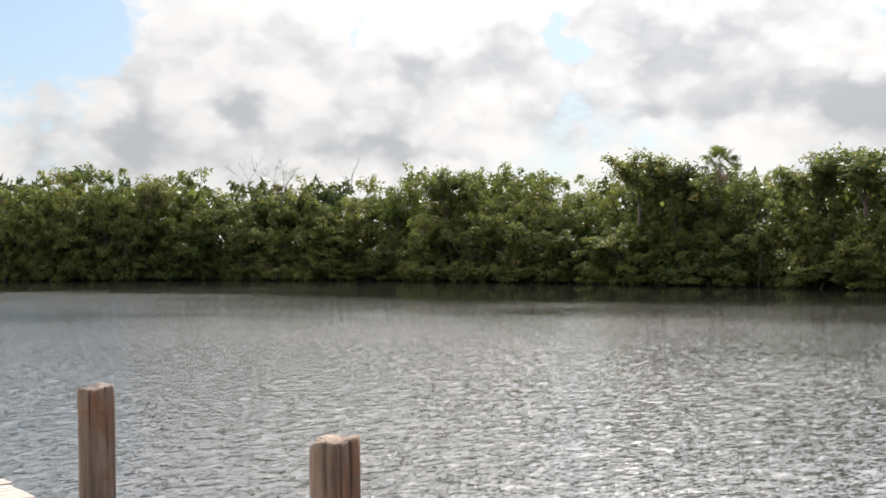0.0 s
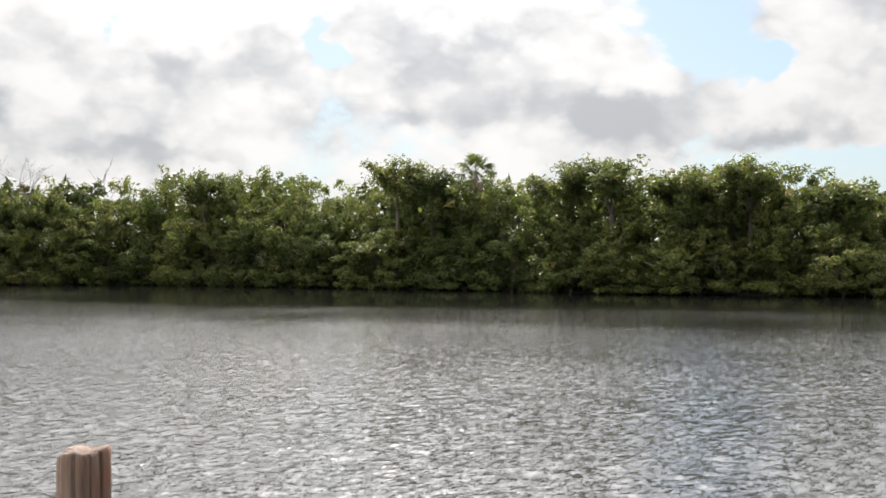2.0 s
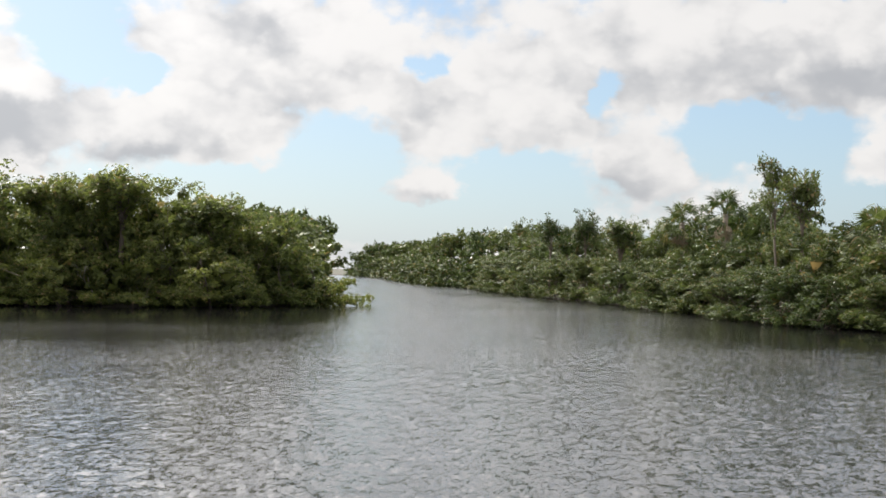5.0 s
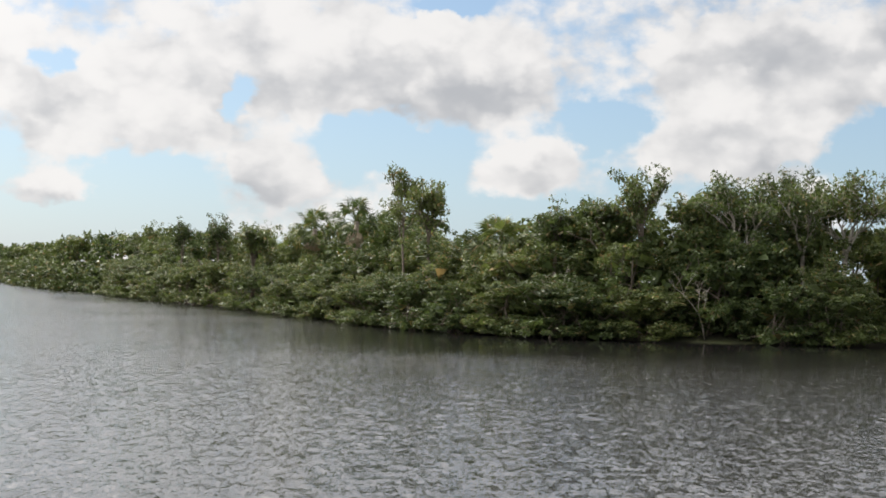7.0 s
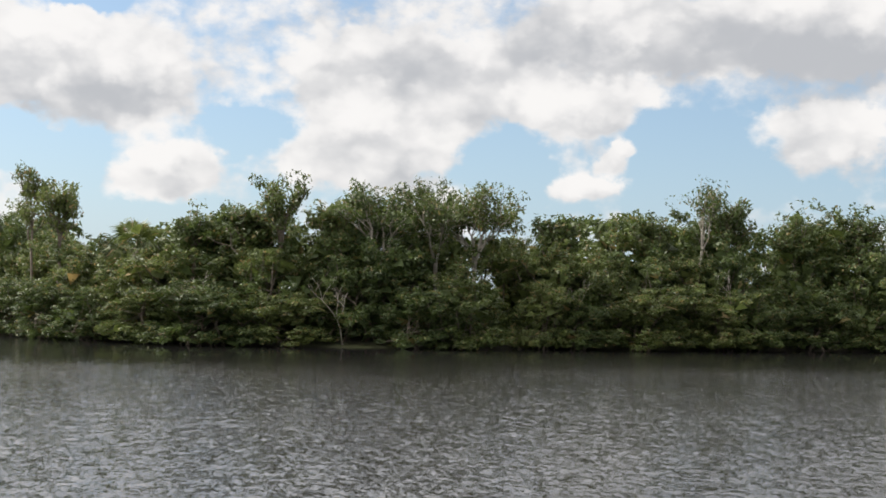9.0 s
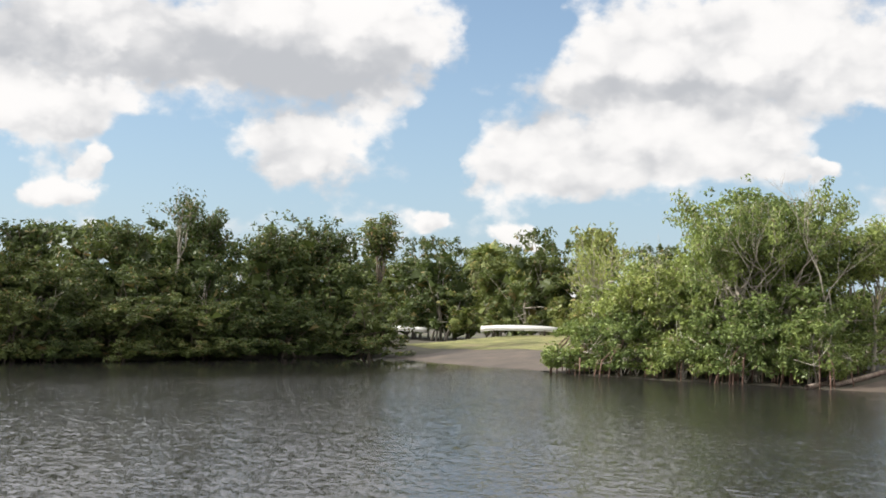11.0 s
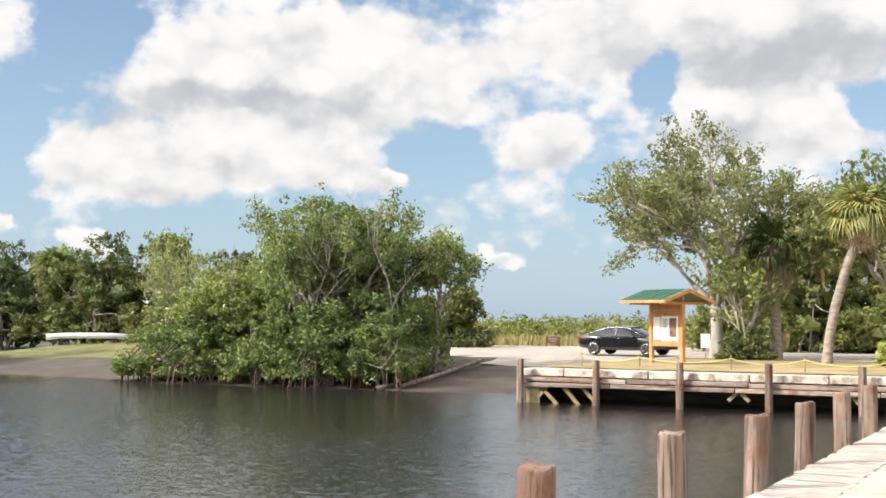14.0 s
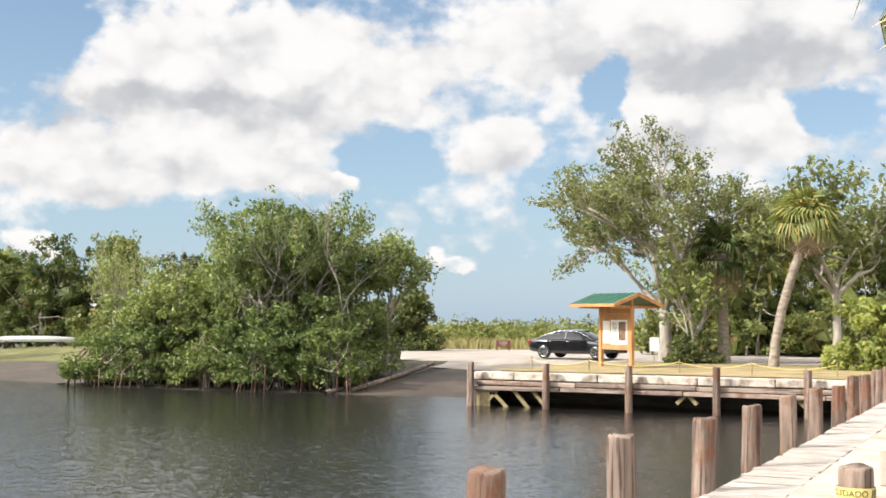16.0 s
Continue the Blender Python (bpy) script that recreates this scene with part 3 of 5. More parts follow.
def broadleaf(name, label, m, seed, height, spread, trunk_r, mat, leaf, per, bark, levels=4, first=0.28, lean=(0, 0), clump=0.55, forks=3, bare=0.0, up=0.5, breadth=0.0, small=False):
    """A tree grown by forking: trunk, limbs and leaf clumps at the twig ends."""
    rng = np.random.default_rng(seed)
    base = thing(name, m, label, "tree")
    trunk, limbs, ends = [], [], []
    p0, p1 = np.array([0, 0, -0.3]), np.array([lean[0] * 0.4, lean[1] * 0.4, height * first])
    trunk.append(([p0, (p0 + p1) / 2 + rng.normal(0, 0.05, 3), p1], [trunk_r * 1.35, trunk_r, trunk_r * 0.85], 10))

    def grow(p, d, ln, r, level):
        d = d / np.linalg.norm(d)
        q = p + d * ln * 0.5 + rng.normal(0, ln * 0.06, 3)
        e = p + d * ln + rng.normal(0, ln * 0.05, 3)
        limbs.append(([p, q, e], [r, r * 0.85, r * 0.65], 7 if level > 2 else 5))
        if level <= 1:
            ends.append((e, level))
            ends.append((q, level))
            return
        if level == 2:
            ends.append((e, level))
        for k in range(forks if level > 2 else forks + 1):
            t = rng.normal(0, 0.55, 3)
            t[2] = t[2] * 0.6 + 0.12 * up
            grow(e if k < 2 else q, d + t, ln * rng.uniform(0.62, 0.85), r * 0.62, level - 1)
    for k in range(5):
        a = 6.283 * k / 5 + rng.normal(0, 0.3)
        d = np.array([math.cos(a) * spread, math.sin(a) * spread, height * up * rng.uniform(0.7, 1.3)]) + np.array([lean[0], lean[1], 0]) * 0.3
        grow(p1 - [0, 0, rng.uniform(0, 0.3)], d, height * (1 - first) * 0.32, trunk_r * 0.55, levels)
    v, f = tubes(trunk)
    mesh_object("trunk", v, f, bark, base, smooth=True)
    v, f = tubes(limbs)
    mesh_object("limb_structure", v, f, bark, base, smooth=True)
    cs = np.array([e for e, _ in ends if rng.uniform() > bare])
    k = height / cs[:, 2].max()
    w = breadth / np.percentile(np.hypot(cs[:, 0] - lean[0], cs[:, 1] - lean[1]), 92) if breadth else k ** 0.5
    base.matrix_world = m @ Matrix.Diagonal((w, w, k, 1))
    pts, out = clump_points(cs, rng.uniform(0.6, 1.2, len(cs)) * clump, per, rng)
    v, f = leaf_mesh(pts, out, leaf, rng, small=small)
    mesh_object("crown", v, f, mat, base)
    return base


def snag(name, label, m, seed, height, levels=4, r=0.07, spread=0.6, bark=None):
    """A bare dead tree."""
    rng = np.random.default_rng(seed)
    base = thing(name, m, label, "tree")
    limbs = []

    def grow(p, d, ln, rr, level):
        d = d / np.linalg.norm(d)
        e = p + d * ln + rng.normal(0, ln * 0.08, 3)
        limbs.append(([p, (p + e) / 2 + rng.normal(0, ln * 0.05, 3), e], [rr, rr * 0.8, rr * 0.6], 5))
        if level:
            for k in range(3):
                t = rng.normal(0, spread, 3)
                t[2] = abs(t[2]) * 0.5
                grow(e, d + t, ln * rng.uniform(0.5, 0.8), rr * 0.55, level - 1)
    grow(np.array([0, 0, 0.0]), np.array([rng.normal(0, 0.1), rng.normal(0, 0.1), 1]), height * 0.42, r, levels)
    v, f = tubes(limbs)
    mesh_object("trunk", v, f, bark or BARK_GREY, base, smooth=True)
    return base


def fan_frond(rng, stalk, fan, droop, dead):
    """One fan palm leaf: stalk points and blade faces, pointing along +X from the origin."""
    n = 23
    verts, faces = [], []
    tip = Vector((stalk, 0, -stalk * droop * 0.3))
    for k in range(n):
        a = radians(-118 + 236 * k / (n - 1)) + rng.normal(0, 0.04)
        ln = fan * (0.78 + 0.3 * math.cos(a * 0.6)) * rng.uniform(0.85, 1.1)
        d = Vector((math.cos(a), math.sin(a), 0.12 - 0.25 * droop))
        side = Vector((-math.sin(a), math.cos(a), 0.3)) * fan * 0.055
        mid = tip + d * ln * 0.6
        end = tip + d * ln + Vector((0, 0, -ln * (0.22 + 0.7 * droop)))
        b = len(verts)
        verts += [tip, mid + side, end, mid - side]
        faces.append((b, b + 1, b + 2, b + 3))
    return verts, faces, tip


def sabal_palm(name, label, m, seed, trunk_pts, r, fronds=34, stalk=0.9, fan=0.95, dead=10, mat=None):
    """A cabbage palm: bent trunk, round head of fan leaves, skirt of dead ones."""
    rng = np.random.default_rng(seed)
    base = thing(name, m, label, "palm tree")
    n = len(trunk_pts)
    v, f = tubes([(trunk_pts, [r * (1.25 if i == 0 else 1.0 - 0.12 * i / n) for i in range(n)], 12)])
    mesh_object("trunk", v, f, BARK_PALM, base, smooth=True)
    top = Vector(trunk_pts[-1])
    for kind, count in (("frond_head", fronds), ("dead_skirt", dead)):
        if not count:
            continue
        verts, faces, stalks = [], [], []
        for k in range(count):
            a = 2.399963 * k + rng.normal(0, 0.2)
            t = k / max(count - 1, 1)
            pitch = radians(78 - 105 * t) if kind == "frond_head" else radians(-50 - 28 * rng.uniform())
            droop = 0.25 + 0.5 * t if kind == "frond_head" else 1.0
            fv, ff, tip = fan_frond(rng, stalk * rng.uniform(0.8, 1.15), fan * (0.8 if kind == "dead_skirt" else 1), droop, kind == "dead_skirt")
            mt = Matrix.Translation(top) @ Matrix.Rotation(a, 4, "Z") @ Matrix.Rotation(-pitch, 4, "Y") @ Matrix.Rotation(rng.normal(0, 0.4), 4, "X")
            b = len(verts)
            verts += [mt @ q for q in fv]
            faces += [tuple(b + i for i in q) for q in ff]
            stalks.append(([mt @ Vector((0, 0, 0)), mt @ (tip * 0.5), mt @ tip], [0.03, 0.022, 0.015], 4))
        mesh_object(kind, verts, faces, (mat or LEAF_PALM) if kind == "frond_head" else DEAD_PALM, base)
        sv, sf = tubes(stalks)
        mesh_object("stalk_cluster" if kind == "frond_head" else "dead_stalk_cluster", sv, sf, (mat or LEAF_PALM) if kind == "frond_head" else DEAD_PALM, base)
    return base


# ---- ground and water ----
def polar(pairs):
    """Shore points from headings and distances."""
    return [(-math.sin(radians(a)) * d, math.cos(radians(a)) * d) for a, d in pairs]


SHORE_EAST = [(43.2, 17.8), (45.6, 18.2), (44.2, 24.0), (43.6, 28.0), (43.0, 37.5), (45.0, 41.0), (46.0, 49.0), (48.5, 56.0), (41.0, 57.5), (33.7, 57.6), (24.6, 59.0),
              (17.0, 58.6), (12.2, 61.0), (6.8, 64.0), (1.2, 72.0), (-7.0, 95.0), (-21.0, 130.0), (-37.0, 175.0), (-54.0, 215.0), (-76.0, 275.0), (-101.0, 350.0), (-150.0, 470.0)]
SHORE_WEST = [(-230.0, 520.0), (-150.0, 370.0), (-75.0, 210.0), (-42.0, 115.0), (-31.0, 91.0), (-35.0, 80.0)] + polar([(31, 89), (40, 100), (47, 110), (55, 128), (65, 142), (72, 150), (80, 160)])
WATER_POLY = [(-320.0, 3.3), (43.2, 3.3)] + SHORE_EAST + SHORE_WEST + [(-320.0, 45.0)]


def shore_distance(x, y):
    """Metres from the shore: positive on land, negative in the water (arrays)."""
    d = np.full(x.shape, 1e9)
    inside = np.zeros(x.shape, bool)
    n = len(WATER_POLY)
    for i in range(n):
        (x0, y0), (x1, y1) = WATER_POLY[i], WATER_POLY[(i + 1) % n]
        ex, ey = x1 - x0, y1 - y0
        t = np.clip(((x - x0) * ex + (y - y0) * ey) / (ex * ex + ey * ey), 0, 1)
        d = np.minimum(d, np.hypot(x - x0 - t * ex, y - y0 - t * ey))
        if y0 != y1:
            cross = ((y0 > y) != (y1 > y)) & (x < (x1 - x0) * (y - y0) / (y1 - y0) + x0)
            inside ^= cross
    return np.where(inside, -d, d)


def smooth(a, b, x):
    t = np.clip((x - a) / (b - a), 0, 1)
    return t * t * (3 - 2 * t)


def land_height(x, y):
    x, y = np.asarray(x, float), np.asarray(y, float)
    d = shore_distance(x, y)
    bed = -np.minimum(1.8, 0.25 * -d)
    built = (y < 17.9) & (x > -330) & (y < 17.9)
    east = smooth(36, 40, x) * smooth(64, 58, y)
    marsh = 0.42 * smooth(-0.5, 5, d) - 0.06
    slope = 1.15 * np.clip(d / 13.0, 0, 1) - 0.03
    wall = np.where(d > 0.45, np.where((y < 3.4) & (x < 42), 0.88, 1.15), -1.2)
    land = np.where(built, wall, marsh * (1 - east) + slope * east)
    return np.where(d > 0, land, bed)


def axis(*runs):
    out = []
    for a, b, step in runs:
        out += list(np.arange(a, b, step))
    return np.array(out + [runs[-1][1]])


def build_ground():
    xs = axis((-4000, -400, 600), (-400, -160, 20), (-160, 32, 4), (32, 70, 0.75), (70, 110, 4), (110, 400, 30), (400, 4000, 600))
    ys = axis((-4000, -400, 600), (-400, -40, 40), (-40, -4, 4), (-4, 2.6, 0.6), (2.6, 4.4, 0.3), (4.4, 64, 0.8), (64, 160, 4), (160, 600, 20), (600, 4000, 600))
    gx, gy = np.meshgrid(xs, ys)
    z = land_height(gx, gy)
    z += 0.03 * np.sin(gx * 0.9 + 1.7 * np.sin(gy * 0.31)) * (z > 0.05)
    nx = len(xs)
    verts = np.stack([gx, gy, z], 2).reshape(-1, 3)
    faces = [(j * nx + i, j * nx + i + 1, (j + 1) * nx + i + 1, (j + 1) * nx + i) for j in range(len(ys) - 1) for i in range(nx - 1)]
    ob = mesh_object("ground", verts, faces, GROUND, smooth=True)
    tagged(ob, "muddy marsh ground with low banks along the water", "ground", kind="structure")


build_ground()


def ruffled_water(gx, gy):
    """1 on open water and in the channel, near 0 in the lee of the banks."""
    head = np.degrees(np.arctan2(-gx, gy))
    calm = np.zeros(gx.shape)
    wave = 4.0 * np.sin(gx * 0.11 + 2.0 * np.sin(gy * 0.07)) * np.sin(gy * 0.13 + 1.0)
    for line, k, sheltered in ((SHORE_EAST[7:14], 0.8, smooth(9.0, -6.0, head)), (SHORE_WEST[4:], 0.33, smooth(16.5, 20.0, head))):
        lee = np.full(gx.shape, 1e9)
        for (x0, y0), (x1, y1) in zip(line, line[1:]):
            ex, ey = x1 - x0, y1 - y0
            t = np.clip(((gx - x0) * ex + (gy - y0) * ey) / (ex * ex + ey * ey), 0, 1)
            lee = np.minimum(lee, np.hypot(gx - x0 - t * ex, gy - y0 - t * ey) * k)
        calm = np.maximum(calm, sheltered * smooth(17.0, 5.0, lee + 0.8 * wave))
    return 1.0 - 0.96 * calm


def build_water():
    xs = axis((-4000, -400, 900), (-400, -200, 40), (-200, 60, 2), (60, 400, 85), (400, 4000, 900))
    ys = axis((-4000, -100, 975), (-100, 0, 20), (0, 120, 2), (120, 600, 20), (600, 4000, 850))
    gx, gy = np.meshgrid(xs, ys)
    nx = len(xs)
    verts = np.stack([gx, gy, 0 * gx - 0.03], 2).reshape(-1, 3)
    faces = [(j * nx + i, j * nx + i + 1, (j + 1) * nx + i + 1, (j + 1) * nx + i) for j in range(len(ys) - 1) for i in range(nx - 1)]
    ob = mesh_object("water", verts, faces, WATER)
    at = ob.data.attributes.new("ruffled", "FLOAT", "POINT")
    at.data.foreach_set("value", ruffled_water(gx, gy).ravel())
    tagged(ob, "dark rippled tea-coloured water of a tidal basin", "water", kind="structure")


build_water()


def build_waves():
    """The wind-ruffled middle of the basin: wavelets as real relief, finest near the dock."""
    rad = axis((12.5, 20.0, 0.07), (20.0, 30.0, 0.10), (30.0, 40.0, 0.16))
    ang = np.radians(np.arange(-84.0, 77.0, 0.26))
    ga, gr = np.meshgrid(ang, rad)
    gx, gy = -np.sin(ga) * gr, np.cos(ga) * gr
    r = np.random.default_rng(12)
    z = np.zeros(gx.shape)
    cell = np.maximum(np.interp(gr, [12.5, 20, 21, 30, 31, 40], [0.07, 0.07, 0.10, 0.10, 0.16, 0.16]), gr * 0.0046)
    n = 34
    for i in range(n):
        lam = 0.28 * (0.8 / 0.28) ** (i / (n - 1)) * r.uniform(0.9, 1.1)
        k = 2 * math.pi / lam
        d = radians(25) + r.normal(0, 0.9)
        s = 0.0065 * r.uniform(0.7, 1.3)
        ph = k * (gx * math.cos(d) + gy * math.sin(d)) + r.uniform(0, 6.283) + 0.7 * np.sin(gx * 0.23 * r.uniform(0.5, 1.5) + gy * 0.19 * r.uniform(0.5, 1.5) + i)
        z += smooth(3.2, 5.5, lam / cell) * s / k * (np.sin(ph) + 0.22 * np.cos(2 * ph))
    ruffled = ruffled_water(gx, gy)
    gust = 0.8 + 0.2 * np.sin(gx * 0.17 + 1.5 * np.sin(gy * 0.11)) * np.sin(gy * 0.21 + 0.8)
    z *= ruffled * gust * smooth(40.0, 30.0, gr)
    verts = np.stack([gx, gy, z], 2).reshape(-1, 3)
    idx = np.arange(verts.shape[0]).reshape(gx.shape)
    faces = np.stack([idx[:-1, 1:], idx[:-1, :-1], idx[1:, :-1], idx[1:, 1:]], 2).reshape(-1, 4)
    ob = mesh_object("water_ripples", verts, faces.tolist(), WATER, smooth=True)
    at = ob.data.attributes.new("ruffled", "FLOAT", "POINT")
    at.data.foreach_set("value", ruffled.ravel())
    tagged(ob, "wind-ruffled dark water with small wavelets", "water", kind="structure")


build_waves()


def draped(name, label, x0, x1, y0, y1, step, mat, lift, edge, category, floor=-9.0):
    """A sheet that follows the ground, with an uneven edge."""
    xs, ys = np.arange(x0, x1 + step, step), np.arange(y0, y1 + step, step)
    gx, gy = np.meshgrid(xs, ys)
    jx = gx + edge * np.sin(gy * 1.3 + np.sin(gx * 0.7)) * ((gx == xs[0]) | (gx == xs[-1]))
    jy = gy + edge * np.sin(gx * 1.1 + 2 * np.sin(gx * 0.37)) * ((gy == ys[0]) | (gy == ys[-1]))
    z = np.maximum(land_height(jx, jy), floor) + lift
    nx = len(xs)
    verts = np.stack([jx, jy, z], 2).reshape(-1, 3)
    faces = [(j * nx + i, j * nx + i + 1, (j + 1) * nx + i + 1, (j + 1) * nx + i) for j in range(len(ys) - 1) for i in range(nx - 1)]
    ob = mesh_object(name, verts, faces, mat, smooth=True)
    return tagged(ob, label, category, kind="structure")


draped("parking_lot", "pale packed marl parking lot", 55.5, 84, -6, 42, 1.0, SAND, 0.05, 0.25, "parking lot")
draped("boat_ramp", "sloping marl boat ramp running down to the water", 43.5, 56.0, 18.3, 24.2, 0.5, MUD, 0.035, 0.1, "boat ramp")
draped("ramp_apron", "pale worn apron at the top of the boat ramp", 53.0, 57.0, 16.5, 25.5, 0.5, SAND, 0.045, 0.2, "boat ramp")
draped("lawn", "dry mown grass strip behind the seawall", 41.5, 55.3, -6, 17.2, 0.6, GRASS, 0.035, 0.12, "lawn", 1.15)
draped("mud_beach", "wet brown mud beach at the water's edge", 44.0, 53.5, 36.5, 54.5, 0.5, MUD, 0.03, 0.2, "beach")
draped("beach_lawn", "mown grass above the mud beach", 53.0, 66.0, 36, 64, 1.0, GRASS_GREEN_SHADED, 0.04, 0.3, "lawn")
draped("dock_walk", "pale trodden ground behind the dock", -16, 41, -8, 0.9, 0.9, SAND, 0.03, 0.0, "path", 1.03)


# ---- tree lines ----
def profile(az):
    """Slope of the tree tops above eye level by heading."""
    return float(np.interp(-az, [-p[0] for p in TOPS], [p[1] for p in TOPS]))


TOPS = [(90, .055), (73, .060), (66, .058), (60, .050), (56, .052), (53, .064), (50, .062), (47, .052), (44, .060), (38, .062), (35, .066), (31.7, .056), (28.5, .067), (26, .054),
        (24, .045), (22, .050), (19.5, .043), (18.2, .028), (16.6, .018), (15, .021), (13.5, .026), (11, .031), (8, .034), (5, .038), (2, .044), (0, .048), (-3.7, .034), (-6, .040),
        (-9, .050), (-12, .058), (-15, .060), (-18, .066), (-22, .050), (-24.6, .058), (-27, .052), (-30, .060), (-36, .058), (-38, .068), (-41, .070), (-42.5, .050), (-50, .05)]

KINDS_NEAR = [mangrove("mangrove_tree", 10 + k, 8.0, 6.8 + 0.6 * (k % 3), 0.27, 62, 84, LEAF_MANGROVE, low=0.035, sprigs=5 + k % 4, clump=0.62, small=True) for k in range(6)]
KINDS_MID = [mangrove("mangrove_tree", 20 + k, 8.0, 8.6, 0.33, 56, 70, LEAF_BACKLIT, low=0.015, sprigs=6, stems=4, clump=0.72, small=True) for k in range(6)]
KINDS_FAR = [mangrove("mangrove_tree", 30 + k, 8.0, 8.0, 0.7, 26, 50, LEAF_MANGROVE, low=0.0, sprigs=3, stems=2, clump=0.9, small=True) for k in range(3)]
for ob in KINDS_FAR + KINDS_MID:
    ob["label"] = "distant green mangrove tree along the far bank"


def plant_line(points, kinds, gap, rows, group, rng, wobble=0.5, scale=1.0):
    """Trees along a shore, row behind row, tall as the skyline there."""
    seg = [(Vector(points[i]), Vector(points[i + 1])) for i in range(len(points) - 1)]
    for row, (back, rel) in enumerate(rows):
        for a, b in seg:
            ln = (b - a).length
            nrm = Vector((-(b - a).y, (b - a).x)).normalized()
            k = max(1, round(ln / gap))
            for i in range(k):
                t = (i + rng.uniform(0.2, 0.8)) / k
                p = a.lerp(b, t) + nrm * (back + rng.uniform(-wobble, wobble))
                d = p.length
                az = math.degrees(math.atan2(-p.x, p.y))
                h = (2.8 + profile(az) * d) * rel * rng.uniform(0.86, 1.16) * scale
                src = kinds[int(rng.integers(len(kinds)))]
                s = h / 8.0
                w = (0.55 * s + 0.45) * rng.uniform(0.9, 1.15)
                z = float(land_height(p.x, p.y))
                ob = copy_thing(src, Matrix.Translation((p.x, p.y, max(-0.3, min(z, 0.2)))) @ Matrix.Rotation(rng.uniform(0, 6.283), 4, "Z") @ Matrix.Diagonal((w, w, s, 1)))
                tagged(ob, group=group)


rng = np.random.default_rng(5)
WEST_BANK = list(reversed(SHORE_WEST[4:]))
plant_line(WEST_BANK, KINDS_MID, 4.4, [(0.8, 0.58), (3.4, 0.84), (7.0, 1.0)], "mangroves of the west bank", rng)
plant_line(WEST_BANK, KINDS_FAR, 5.0, [(11.0, 1.0)], "mangroves of the west bank", rng)
EAST_BANK = list(reversed(SHORE_EAST[7:16]))
plant_line(EAST_BANK, KINDS_NEAR, 3.6, [(0.3, 0.55), (2.8, 0.86), (6.0, 1.05)], "mangroves of the north bank", rng, scale=0.95)
plant_line(EAST_BANK, KINDS_FAR, 4.0, [(9.0, 1.05)], "mangroves of the north bank", rng, scale=0.95)
plant_line(list(reversed(SHORE_EAST[15:18])), KINDS_NEAR, 6.5, [(0.3, 0.6), (4.5, 1.0)], "mangroves along the channel", rng)
plant_line(list(reversed(SHORE_EAST[17:])), KINDS_FAR, 10.0, [(0.3, 0.6), (6.0, 1.0)], "mangroves along the channel", rng)
plant_line(list(reversed(SHORE_WEST[1:5])), KINDS_FAR, 9.0, [(2.0, 0.9)], "mangroves along the channel", rng)
for ob in KINDS_NEAR + KINDS_MID + KINDS_FAR:
    for o in (*ob.children_recursive, ob):
        bpy.data.objects.remove(o)



def bank_distance(az, back=4.0):
    """How far the opposite bank lies in a heading."""
    d = 20.0
    while d < 300:
        if float(shore_distance(np.array([-math.sin(radians(az)) * d]), np.array([math.cos(radians(az)) * d]))[0]) > 0:
            return d + back
        d += 1.0
    return d


def on_bank(az, rise, back=4.0):
    """Foot and height of a tree whose top stands so far above eye level."""
    d = bank_distance(az, back)
    x, y = -math.sin(radians(az)) * d, math.cos(radians(az)) * d
    z = max(0.0, float(land_height(x, y)))
    return pose(x, y, z), 2.8 + rise * d - z


# trees that stand out of the bank's skyline
m, h = on_bank(60.7, 0.071)
snag("dead_tree", "bare grey dead tree above the mangroves", m, 501, h * 0.86, 5, 0.14, 0.48, BARK_DARK)
m, h = on_bank(57.2, 0.080)
snag("dead_tree", "thin bare dead stem above the mangroves", m, 502, h * 1.1, 2, 0.06, 0.3, BARK_DARK)
for az, rise, seed in ((44.2, 0.077, 511), (42.6, 0.068, 512), (36.4, 0.073, 513), (34.4, 0.073, 514), (28.2, 0.075, 515), (53.0, 0.066, 516), (66.5, 0.062, 517), (31.0, 0.068, 518), (24.2, 0.052, 519)):
    m, h = on_bank(az, rise, 3.0)
    broadleaf("mangrove_tree", "taller airy mangrove above the bank's skyline", m, seed, h * 1.0, 3.0, 0.13, LEAF_BACKLIT, 0.27, 26, BARK_DARK, levels=3, first=0.5, clump=0.6, up=0.8, breadth=2.6, small=True)
for az, rise, seed, back in ((40.7, 0.080, 521, 6.0), (1.0, 0.062, 522, 6.0), (2.9, 0.054, 523, 6.0), (-5.6, 0.050, 524, 6.0), (-36.9, 0.055, 525, 14.0)):
    m, h = on_bank(az, rise, back)
    # fronds take mangrove leaf colours: bank palms' backlit look is in the colour
    sabal_palm("cabbage_palm", "cabbage palm rising out of the mangroves", m, seed, [(0, 0, -0.2), (0.1, 0, h * 0.45), (0.1, 0.1, h - 1.4)], 0.18, fronds=18, stalk=1.1, fan=0.8, dead=8, mat=LEAF_BACKLIT if az > 20 else LEAF_MANGROVE)
